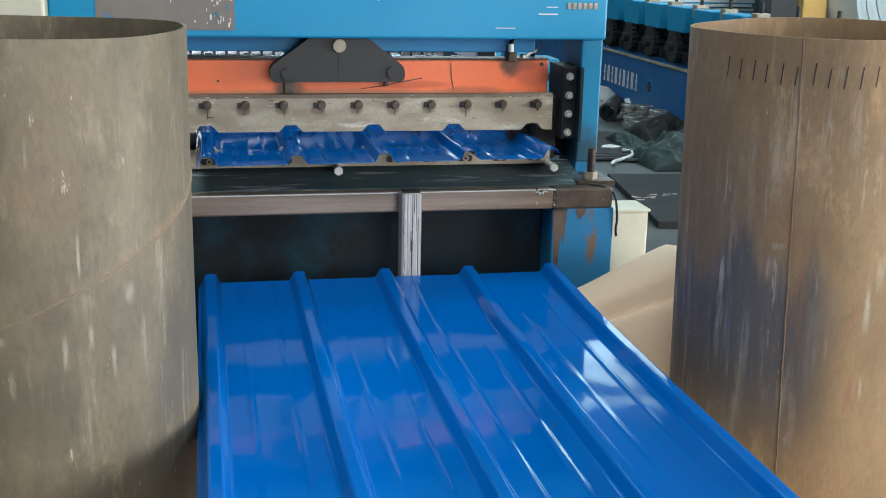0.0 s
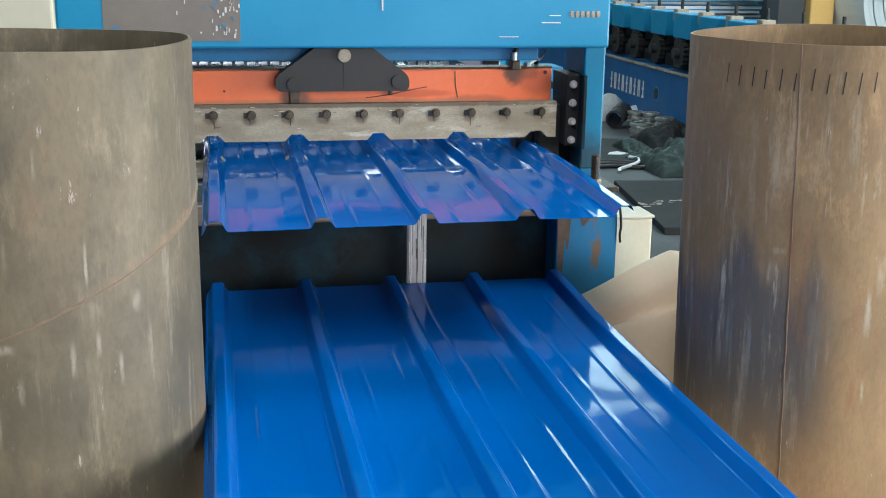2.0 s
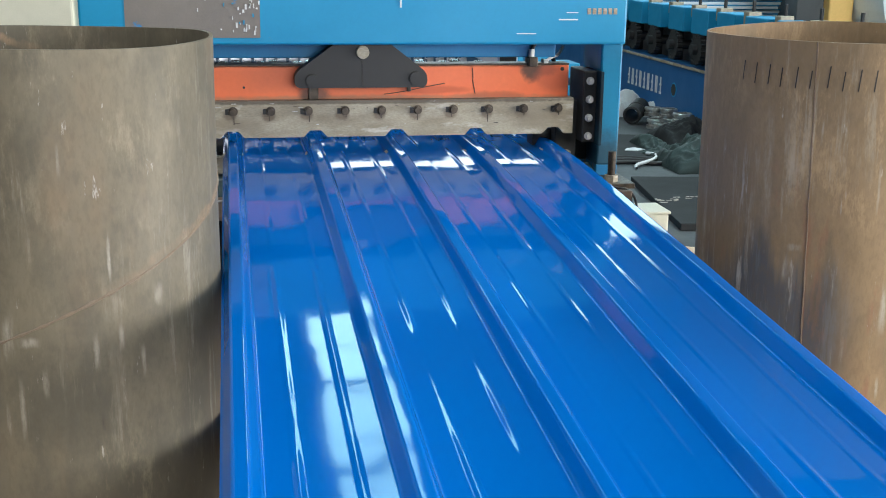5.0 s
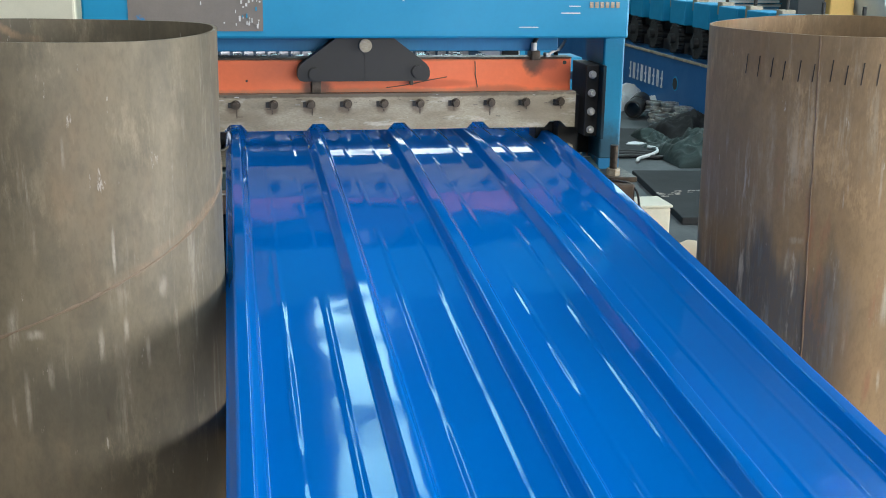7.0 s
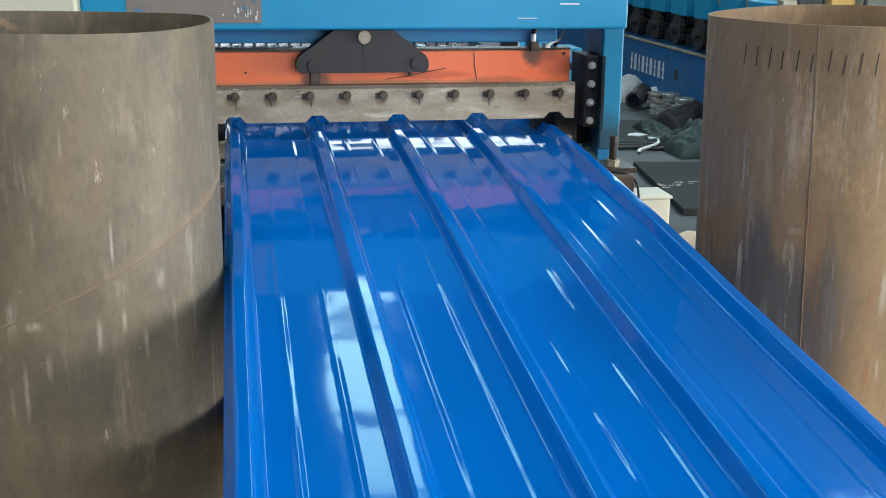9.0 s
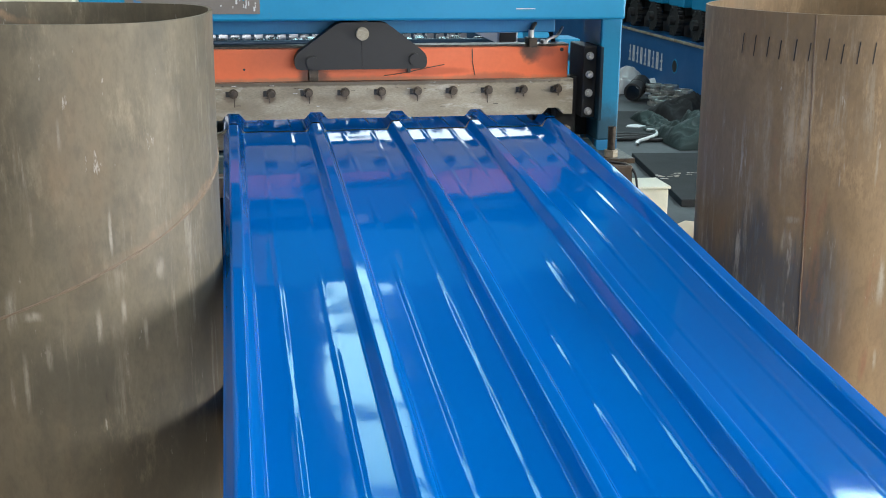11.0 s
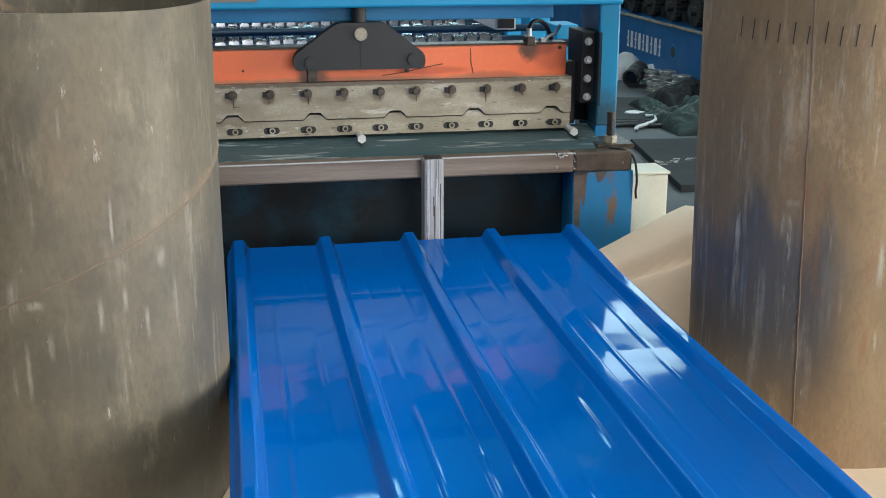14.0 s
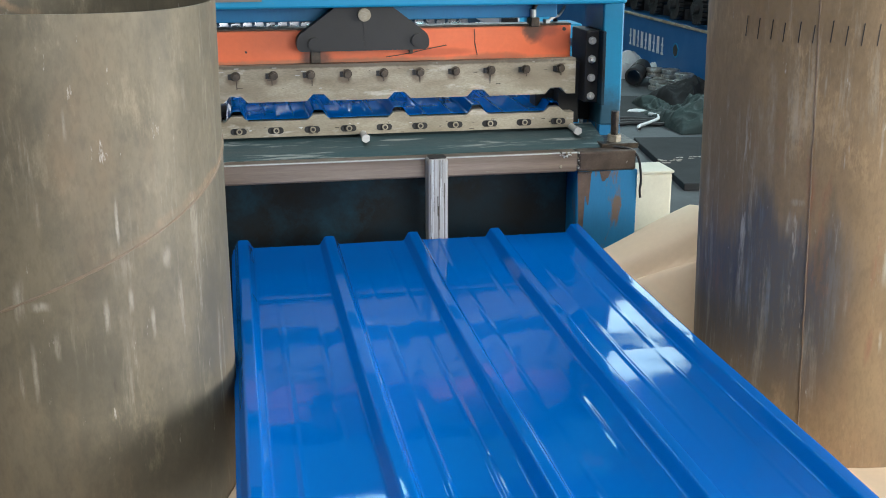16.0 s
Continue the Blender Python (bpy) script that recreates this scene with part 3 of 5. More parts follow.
def sheet_grid(rows, seed):
    """Points and normals of a whole sheet; rows: distance along it, and y and z of its pans. Thin steel: pans buckle, grooves come and go."""
    pts = np.zeros((len(rows), len(OUTLINE), 3))
    for j, (d, y, z) in enumerate(rows):
        for i, (x, h, g) in enumerate(OUTLINE):
            if g >= 0:
                h *= 0.15 + 1.3 * max(0.0, min(1.0, 0.45 + 1.5 * noise.noise(Vector((d * 4.5, g * 7.3, seed)))))
            h += 0.0011 * noise.noise(Vector((x * 7, d * 5.5, seed))) + 0.00022 * noise.noise(Vector((x * 16, d * 24, seed + 5)))
            pts[j, i] = x, y, z + h
    du = np.gradient(pts, axis=1)
    dv = np.gradient(pts, axis=0)
    nor = np.cross(du, dv)
    nor /= np.linalg.norm(nor, axis=2, keepdims=True)
    return pts, nor * np.sign(nor[:, :, 2:3].sum())


def sheet_mesh(name, pts, nor):
    """One thin skin with a bright top, its underside and its cut edges."""
    m, n = pts.shape[:2]
    low = pts - np.array((0, 0, SKIN))
    verts, normals, faces = [], [], []

    def skin(p, q, flip):
        o = len(verts)
        verts.extend(map(tuple, p.reshape(-1, 3)))
        normals.extend(map(tuple, q.reshape(-1, 3)))
        for j in range(p.shape[0] - 1):
            for i in range(p.shape[1] - 1):
                f = (o + j * p.shape[1] + i, o + j * p.shape[1] + i + 1, o + (j + 1) * p.shape[1] + i + 1, o + (j + 1) * p.shape[1] + i)
                faces.append(f[::-1] if flip else f)

    skin(pts, nor, True)
    skin(low, -nor, False)
    for j, y in ((0, 1.0), (m - 1, -1.0)):
        skin(np.stack((pts[j], low[j])), np.tile((0.0, y, 0.0), (2, n, 1)), y < 0)
    for i, x in ((0, -1.0), (n - 1, 1.0)):
        skin(np.stack((pts[:, i], low[:, i])), np.tile((x, 0.0, 0.0), (2, m, 1)), x > 0)
    me = bpy.data.meshes.new(name)
    me.from_pydata(verts, [], faces)
    me.update()
    me.materials.append(SHEET_BLUE)
    me.shade_smooth()
    me.normals_split_custom_set_from_vertices(normals)
    return me


# Pan height of the cut sheets on the stack, along y.
def stack_height(y):
    pts = ((-4.0, 0.262), (-1.5, 0.262), (-1.0, 0.256), (-0.55, 0.258), (-0.215, 0.272))
    return float(np.interp(y, [p[0] for p in pts], [p[1] for p in pts]))


STACK_REAR = -0.218


def stack():
    me = sheet_mesh("roofing_sheet", *sheet_grid([(STACK_REAR - y, y, stack_height(y)) for y in np.linspace(STACK_REAR, STACK_REAR - SHEET_LENGTH, 120)], 3.0))
    rng = random.Random(4)
    for i in range(9):
        ob = new("roofing_sheet", me)
        ob.location = (0 if i == 0 else rng.uniform(-0.004, 0.004), 0 if i == 0 else rng.uniform(-0.006, 0.0), -0.0035 * i)
        tagged(ob, "glossy blue profiled steel roofing sheet lying on the stack" if i == 0 else "blue profiled roofing sheet lower in the stack", "roofing sheet", "stacked roofing sheets")
    rack = empty("sheet_rack", "low dark steel rack carrying the sheet stack", "rack")
    for y in (-0.5, -1.3, -2.1, -2.9):
        part("crossbar", box(-0.43, 0.40, y - 0.025, y + 0.025, 0.15, stack_height(y) - 0.032, 0.003), BLACK, rack)
        for x in (-0.38, 0.35):
            part("leg", box(x - 0.025, x + 0.025, y - 0.024, y + 0.024, 0.0, 0.15, 0.003), BLACK, rack)


stack()

feed = empty("feeding_roofing_sheet", "glossy blue profiled roofing sheet sliding out of the shear", "roofing sheet")
PANELS = []
ROWS = 3
_pts, _nor = sheet_grid([(PIECE * k / ROWS, -PIECE * k / ROWS, 0) for k in range(PIECES * ROWS + 1)], 8.0)
for _i in range(PIECES):
    _cut = slice(_i * ROWS, _i * ROWS + ROWS + 1)
    _p = new("panel", sheet_mesh("panel", _pts[_cut] + np.array((0, PIECE * _i, 0)), _nor[_cut]))
    _p.parent = feed
    PANELS.append(_p)

strip = new("coil_strip", sheet_mesh("coil_strip", *sheet_grid([(0.025 * k - 1.4, 1.4 - 0.025 * k, 0) for k in range(57)], 8.0)))
tagged(strip, "blue profiled strip waiting behind the shear blades", "steel strip")


# ---- the shear ----
def hex_bolt(bm, x, y, z, r=0.009, h=0.011, seg=6):
    add_cyl(bm, (x, y, z), (x, y - h * 0.35, z), r * 1.35, 16)
    add_cyl(bm, (x, y - h * 0.35, z), (x, y - h * 1.35, z), r, seg)
    return bm


def notched(lo, hi, notch, depth, x0, x1, upward):
    """Outline of a blade whose edge follows the sheet's ribs."""
    edge = [(x0, notch)]
    for i in range(5):
        x = -2 * PITCH + i * PITCH
        edge += [(x - 0.03, notch), (x - 0.014, notch + depth), (x + 0.014, notch + depth), (x + 0.03, notch)]
    edge.append((x1, notch))
    other = hi if not upward else lo
    return edge + [(x1, other), (x0, other)]


shear = empty("guillotine_shear", "blue steel frame shear with an orange press beam", "shear machine")
X0, X1 = -0.772, 0.593


def shear_frame():
    body = box(X0, X1, -0.06, 0.2, 0.838, 1.03, 0.006)
    beam = part("top_beam", body, FRAME_BLUE, shear, "scratched blue painted steel beam")
    rng = random.Random(7)
    worn = bmesh.new()
    add_box(worn, -0.665, -0.345, -0.0625, -0.0595, 0.856, 1.03)
    part("worn_patch", worn, material("worn_primer", (0.21, 0.19, 0.17), 0.6, second=(0.15, 0.14, 0.13), scale=9, third=(0.006, 0.2, 0.46), third_at=0.6, third_scale=9), beam, "grey patch of worn paint")
    for i in range(44):
        x = rng.choice((rng.uniform(-0.40, -0.34), rng.uniform(-0.5, -0.35)))
        z = rng.uniform(0.86, 1.0)
        part("paint_chip", box(x, x + rng.uniform(0.0015, 0.005), -0.0655, -0.0625, z, z + rng.uniform(0.003, 0.013), 0), WHITE if rng.random() < 0.7 else FRAME_BLUE, beam)
    for x, z, w, h in ((0.0, 0.93, 0.004, 0.05), (0.008, 0.96, 0.006, 0.02), (0.41, 0.90, 0.05, 0.003), (0.43, 0.918, 0.03, 0.002), (0.3, 0.865, 0.05, 0.002)):
        part("scratch", box(x, x + w, -0.0635, -0.0605, z, z + h, 0), WHITE, beam)
    for i in range(6):
        part("scrawl", box(0.485 + i * 0.014, 0.494 + i * 0.014, -0.0635, -0.0605, 0.915, 0.93, 0), BLADE, beam, "faint unreadable pencil mark")
    part("rear_flange", box(X0 + 0.08, 0.43, 0.03, 0.09, 0.798, 0.836, 0.003), WORN_BLUE, shear, "teal steel flange under the beam")
    for x0, x1 in ((X0 - 0.006, X0 + 0.053), (X1 - 0.046, X1 + 0.013)):
        part("upright", box(x0, x1, -0.002, 0.16, 0.51, 0.837, 0.005), UPRIGHT_BLUE, shear, "blue upright, grimy at its foot")
        part("foot_plate", box(x0 - 0.03, x1 + 0.012, -0.12, 0.18, 0.468, 0.482, 0.002), BOLT, shear)
        part("foot_block", box(x0, x1, 0.0, 0.15, 0.481, 0.511, 0.002), WORN_BLUE, shear)
        xs = (x0 + x1) / 2 - 0.014
        s = part("stud", cyl((xs, -0.085, 0.482), (xs, -0.085, 0.562), 0.0105, 16), BOLT, shear)
        part("nut", cyl((xs, -0.085, 0.482), (xs, -0.085, 0.5), 0.018, 6), BLADE, s)
    for sx in (1, -1):
        cx = -0.0895
        def mx(a):
            return a if sx > 0 else 2 * cx - a
        a, b = sorted((mx(0.499), mx(0.535)))
        plate = part("guide_plate", box(a, b, -0.012, 0.12, 0.575, 0.765, 0.003), BLACK, shear, "dark steel guide plate with four bolts")
        a, b = sorted((mx(0.536), mx(0.546)))
        part("guide_rib", box(a, b, -0.04, 0.1, 0.57, 0.765, 0.002), DARK_PANEL, plate)
        for z in (0.592, 0.641, 0.69, 0.739):
            bm = cyl((mx(0.516), -0.012, z), (mx(0.516), -0.026, z), 0.0075, 6)
            add_cyl(bm, (mx(0.516), -0.012, z), (mx(0.516), -0.0155, z), 0.0105, 18)
            part("guide_bolt", bm, ZINC, plate, "bright zinc bolt")
    # Added black blocks that keep the view past the blade ends dark
    part("blade_end_block", box(0.39, 0.545, 0.085, 0.15, 0.512, 0.60, 0.003), BLACK, shear)
    part("blade_end_block", box(0.44, 0.5, 0.04, 0.085, 0.512, 0.68, 0.003), BLACK, shear)
    part("blade_end_block", box(-0.70, -0.62, 0.04, 0.14, 0.512, 0.68, 0.003), BLACK, shear)
    # lower blade with slotted bolts
    out = notched(0.508, 0, 0.549, 0.014, -0.655, 0.474, True)
    lower = part("lower_blade", prism([(x, z if z > 0.52 else 0.508) for x, z in out], 0.0, 0.035), BLADE, shear, "worn steel lower blade")
    for i in range(12):
        x = -0.605 + i * 0.0942
        bm = bmesh.new()
        add_box(bm, x - 0.012, x + 0.012, -0.0018, 0.002, 0.5165, 0.5335)
        add_cyl(bm, (x - 0.012, 0.002, 0.525), (x - 0.012, -0.0018, 0.525), 0.0085, 16)
        add_cyl(bm, (x + 0.012, 0.002, 0.525), (x + 0.012, -0.0018, 0.525), 0.0085, 16)
        slot = part("slot", bm, BLACK, lower)
        bm = cyl((x + 0.002, -0.0018, 0.525), (x + 0.002, -0.004, 0.525), 0.0078, 16)
        part("socket_bolt", bm, BLADE, slot)
        part("socket", cyl((x + 0.002, -0.0035, 0.525), (x + 0.002, -0.0046, 0.525), 0.0048, 6), INK, slot)
    rng = random.Random(91)
    for k in range(34):
        x, z, w, h = rng.uniform(-0.64, 0.44), rng.uniform(0.5095, 0.537), rng.uniform(0.002, 0.013), rng.uniform(0.0006, 0.0028)
        part("blade_stain", box(x, x + w, -0.0012 - 0.0001 * (k % 5), 0.002, z, z + h, 0), BOLT if k % 3 else ZINC, lower)
    # sloping shelf and the tube in front of it
    bm = bmesh.new()
    m = pose(0, 0, 0)
    vs = [bm.verts.new(c) for x in (-0.70, 0.54) for c in ((x, 0.05, 0.4995), (x, 0.05, 0.509), (x, -0.115, 0.473), (x, -0.115, 0.4635))]
    for f in ((0, 1, 2, 3), (7, 6, 5, 4), (0, 4, 5, 1), (1, 5, 6, 2), (2, 6, 7, 3), (3, 7, 4, 0)):
        bm.faces.new([vs[i] for i in f])
    part("shelf_plate", bm, SHELF, shear, "worn grey-teal sloping steel plate")
    tube = part("front_tube", box(-0.74, 0.4405, -0.165, -0.114, 0.421, 0.472, 0.005), TUBE, shear, "bare brownish steel square tube")
    part("tube_end", box(0.4425, 0.598, -0.1655, -0.114, 0.4205, 0.4725, 0.006), END_STEEL, shear, "dark brown welded tube end")
    # Pale strip standing in for the light caught along the tube's top edge
    part("worn_edge", box(-0.739, 0.4395, -0.1658, -0.158, 0.4695, 0.4727, 0.001), ZINC, tube, "pale strip standing in for the tube edge's highlight")
    part("joint_gap", box(0.4405, 0.4425, -0.1662, -0.16, 0.4215, 0.4715, 0), INK, tube)
    rng = random.Random(77)
    for k in range(16):
        x, z = (0.392 + 0.0035 * k, 0.466 + 0.006 * math.sin(k * 1.7)) if k < 9 else (0.443 + 0.003 * math.sin(k * 2.1), 0.47 - 0.0065 * (k - 9))
        part("weld_bead", cyl((x, -0.16, z), (x + rng.uniform(-0.002, 0.002), -0.1685, z), rng.uniform(0.0022, 0.0045), 8, 0.0015), (ZINC, BOLT, BLADE)[k % 3], tube)
    part("weld_bead", cyl((0.395, -0.16, 0.436), (0.395, -0.1675, 0.436), 0.006, 10, 0.003), BLADE, tube)
    cable("weld_wire", [(0.396, -0.168, 0.468), (0.404, -0.172, 0.462), (0.412, -0.17, 0.469), (0.422, -0.168, 0.466)], 0.0013, ZINC, tube)
    part("bent_tab", box(0.44, 0.478, -0.17, -0.163, 0.4165, 0.4205, 0.001), BOLT, tube)
    for x in (-0.096, 0.469):
        bm = cyl((x, 0.03, 0.51), (x, -0.063, 0.508), 0.0085, 14)
        part("stop_stud", add_cyl(bm, (x, -0.05, 0.508), (x, -0.064, 0.508), 0.0115, 6), ZINC, shear, "bright threaded stud")
    for x0, x1 in ((-0.78, -0.62), (0.44, 0.604)):
        part("base_box", box(x0, x1, -0.163, 0.2, 0.0, 0.4205, 0.004), WORN_BLUE, shear, "rust streaked blue base box")
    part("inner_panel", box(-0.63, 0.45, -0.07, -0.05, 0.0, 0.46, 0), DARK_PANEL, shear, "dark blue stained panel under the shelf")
    post = part("stop_post", box(0.040, 0.091, -0.2155, -0.1655, 0.0, 0.48, 0.006), POST_TUBE, shear, "bright scratched square tube standing before the shear")
    rng = random.Random(31)
    for k in range(30):
        x, w, z, h = rng.uniform(0.045, 0.086), rng.uniform(0.0006, 0.0028), rng.uniform(0.2, 0.44), rng.uniform(0.03, 0.2)
        lift = 0.0001 * (k % 6)
        part("mill_streak", box(x, x + w, -0.2158 - lift, -0.2145, z, min(z + h, 0.478), 0), WHITE if k % 3 else BOLT, post)
    part("post_cap", box(0.044, 0.087, -0.2115, -0.1695, 0.4795, 0.482, 0), BLACK, post)


shear_frame()

# the press beam that carries the upper blade; its own zero is its raised place
press = part("press_beam", box(-0.655, 0.466, 0.02, 0.075, 0.685, 0.778, 0.003), ORANGE, shear, "scuffed orange painted press beam")


def grime(x0, x1, z0, h, y, seed):
    """A thin ragged stain that grows from the line z0 by up to h."""
    bm = bmesh.new()
    n = max(12, int((x1 - x0) / 0.006))
    rows = []
    for i in range(n + 1):
        x = x0 + (x1 - x0) * i / n
        e = min(1.0, 4 * min(i, n - i) / n + 0.05) if x1 - x0 < 0.3 else 1.0
        w = abs(noise.fractal(Vector((x * 14, seed, 0.0)), 1.0, 2.0, 4)) * 1.3 + 0.12
        rows.append((bm.verts.new((x, y, z0)), bm.verts.new((x, y, z0 + h * min(1.0, w if x1 - x0 > 0.3 else 0.45 + w) * e))))
    for a, b in zip(rows, rows[1:]):
        bm.faces.new((a[0], b[0], b[1], a[1]))
    g = bmesh.ops.extrude_face_region(bm, geom=list(bm.faces))
    for v in g["geom"]:
        if isinstance(v, bmesh.types.BMVert):
            v.co.y += 0.002
    return bm


def press_parts():
    out = notched(0, 0.694, 0.6, 0.017, -0.66, 0.474, False)
    blade = part("upper_blade", prism(out, -0.008, 0.034), BLADE, press, "worn grey steel blade with rib notches")
    for i in range(12):
        x = -0.606 + i * 0.0943
        part("blade_bolt", hex_bolt(bmesh.new(), x, -0.008, 0.668), BOLT, press)
        # Flat black patch drawn for the darker recess left of each bolt
        part("bolt_stain", box(x - 0.0115 - 0.008, x, -0.0095, -0.007, 0.66, 0.674, 0), BLACK, press)
    yoke = prism(rounded([(-0.262, 0.728), (0.076, 0.728), (0.076, 0.765), (-0.03, 0.846), (-0.15, 0.846), (-0.262, 0.765)], 0.017), -0.03, 0.019)
    part("yoke_plate", yoke, BLACK, press, "dark steel yoke plate")
    part("yoke_seam", box(-0.0918, -0.0905, -0.0312, -0.0295, 0.73, 0.80, 0), INK, press)
    for x, z, mt in ((-0.218, 0.747, BLACK), (0.045, 0.752, BLACK), (-0.0905, 0.818, BLADE)):
        part("yoke_pin", cyl((x, -0.029, z), (x, -0.04, z), 0.0165, 24, bevel=0.002), mt, press)
    part("pin_bracket", box(-0.225, -0.20, 0.012, 0.0215, 0.69, 0.73, 0.002), BOLT, press)
    part("pin_bracket", box(0.03, 0.04, 0.012, 0.0215, 0.712, 0.73, 0.002), BOLT, press)
    part("rod_sleeve", cyl((-0.0905, 0.0, 0.84), (-0.0905, 0.0, 0.887), 0.019, 24), BLACK, press)
    part("piston_rod", cyl((-0.0905, 0.0, 0.885), (-0.0905, 0.0, 1.0), 0.013, 24), CHROME, press)
    part("top_lip", box(-0.655, 0.466, 0.018, 0.075, 0.7782, 0.783, 0.001), BOLT, press)
    part("oil_block", box(0.352, 0.375, 0.0, 0.05, 0.776, 0.80, 0.002), BOLT, press)
    part("oil_fitting", cyl((0.362, 0.02, 0.795), (0.362, 0.02, 0.82), 0.008, 12), ZINC, press)
    cable("hydraulic_hose", [(0.362, 0.02, 0.815), (0.37, 0.03, 0.84), (0.41, 0.06, 0.835), (0.44, 0.09, 0.80), (0.455, 0.12, 0.76)], 0.006, CABLE, press)
    cable("hydraulic_hose", [(0.40, 0.03, 0.785), (0.43, 0.05, 0.80), (0.45, 0.08, 0.795), (0.47, 0.1, 0.82)], 0.004, ZINC, press)
    part("hose_clip", box(0.396, 0.408, 0.02, 0.05, 0.781, 0.792, 0.001), ZINC, press)
    part("beam_hole", cyl((0.447, 0.021, 0.768), (0.447, 0.0175, 0.768), 0.005, 12), BLACK, press)
    part("beam_hole", cyl((-0.388, 0.021, 0.725), (-0.388, 0.0185, 0.725), 0.003, 10), BLACK, press)
    rng = random.Random(5)
    for k in range(12):
        x = -0.606 + k * 0.0943 + rng.uniform(-0.004, 0.004)
        part("rust_run", box(x - 0.0012, x + 0.0012, -0.0088, -0.007, 0.66 - rng.uniform(0.008, 0.028), 0.66, 0), BOLT, press)
    for k in range(44):
        x, z, w, h = rng.uniform(-0.64, 0.43), rng.uniform(0.622, 0.69), rng.uniform(0.002, 0.016), rng.uniform(0.0005, 0.0016)
        part("blade_stain", box(x, x + w, -0.0092 - 0.0001 * (k % 5), -0.006, z, z + h, 0), BOLT if k % 3 else ZINC, blade)
    cable("beam_crack", [(0.204, 0.0195, 0.772), (0.206, 0.0195, 0.745), (0.2045, 0.0195, 0.74), (0.209, 0.0195, 0.72), (0.212, 0.0195, 0.704)], 0.0012, BOLT, press)
    cable("beam_crack", [(-0.03, 0.0195, 0.705), (0.03, 0.0195, 0.712), (0.07, 0.0195, 0.722), (0.13, 0.0195, 0.732)], 0.0012, BOLT, press)


press_parts()
RUST = material("brown_rust", (0.15, 0.1, 0.075), 0.7, second=(0.07, 0.055, 0.045), amount=0.9, scale=25, grain=0.4, bump=0.2)
for x0, x1, h, seed in ((0.441, 0.465, -0.2, 2.0), (0.455, 0.478, -0.11, 6.0), (0.50, 0.53, -0.03, 9.0)):
    part("rust_patch", grime(x0, x1, 0.4195, h, -0.1636 - 0.0002 * (seed > 3), seed), RUST, shear)


# ---- the roll former behind the shear ----
def roll_former():
    rf = empty("roll_former", "blue roll forming machine with rows of steel rollers", "roll former")
    for x0, x1 in ((-0.80, -0.72), (0.55, 0.63)):
        part("side_beam", box(x0, x1, 0.36, 3.3, 0.0, 0.42, 0.005), FRAME_BLUE, rf)
    discs = {}
    for k in range(9):
        y = 0.5 + 0.32 * k
        for z, r in ((0.648, 0.03), (0.5, 0.03)):
            part("shaft", cyl((-0.8, y, z), (0.63, y, z), r * 0.8, 14), ROD, rf)
        for i in range(26):
            x = -0.62 + i * 0.043
            big = (i + k) % 3
            if (k, big) not in discs:
                r = (0.036, 0.041, 0.03)[big]
                ob = part("roller", cyl((-0.016, 0, 0), (0.016, 0, 0), r, 20, bevel=0.003), CHROME, rf, smooth=True)
                discs[(k, big)] = ob
                ob.matrix_basis = pose(x, y, 0.648)
            else:
                share("roller", discs[(k, big)], rf, pose(x, y, 0.648))
        part("lower_roller", cyl((-0.62, y, 0.5), (0.46, y, 0.5), 0.05, 24), CHROME, rf, smooth=True)
        for x in (-0.76, 0.59):
            part("stand", box(x - 0.035, x + 0.035, y - 0.06, y + 0.06, 0.42, 0.74, 0.004), FRAME_BLUE, rf)
    for y, z in ((0.36, 0.695), (0.66, 0.712), (0.98, 0.725)):
        part("tie_rod", cyl((-0.8, y, z), (0.66, y, z), 0.0115, 14), ROD, rf)
    t = part("hollow_bar", box(0.335, 0.395, 0.3, 0.62, 0.742, 0.778, 0.003), WHITE, rf)
    part("bar_opening", box(0.341, 0.389, 0.297, 0.3015, 0.747, 0.773, 0), BLACK, t)


roll_former()


# ---- standing pipes ----
def pipe(name, x, y, r, h, mat, label, lean):
    p = empty(name, label, "steel pipe", pose(x, y, 0.002, 0, lean, 0), "standing pipes")
    n, rows = 96, 14
    bm = bmesh.new()
    rng = random.Random(int(100 * (x + 2)))
    ph = [rng.uniform(0, 6.28) for _ in range(4)]

    def ring(rad, z):
        out = []
        for i in range(n):
            a = 2 * math.pi * i / n
            d = rad + 0.0016 * math.sin(2 * a + ph[0] + z) + 0.0012 * math.sin(3 * a + 5 * z + ph[1]) + 0.0007 * math.sin(9 * a + ph[2])
            out.append(bm.verts.new((d * math.cos(a), d * math.sin(a), z + (0.002 * math.sin(3 * a + ph[3]) if z > h - 0.001 else 0))))
        return out

    zs = [h * i / rows for i in range(rows + 1)]
    outer = [ring(r, z) for z in zs]
    inner = [ring(r - 0.006, z) for z in zs]
    for j in range(rows):
        for i in range(n):
            k = (i + 1) % n
            bm.faces.new((outer[j][i], outer[j][k], outer[j + 1][k], outer[j + 1][i]))
            bm.faces.new((inner[j][k], inner[j][i], inner[j + 1][i], inner[j + 1][k]))
    for i in range(n):
        k = (i + 1) % n
        bm.faces.new((outer[-1][i], outer[-1][k], inner[-1][k], inner[-1][i]))
        bm.faces.new((outer[0][k], outer[0][i], inner[0][i], inner[0][k]))
    shell = part("shell", bm, mat, p, smooth=True, angle=50)
    return p, shell


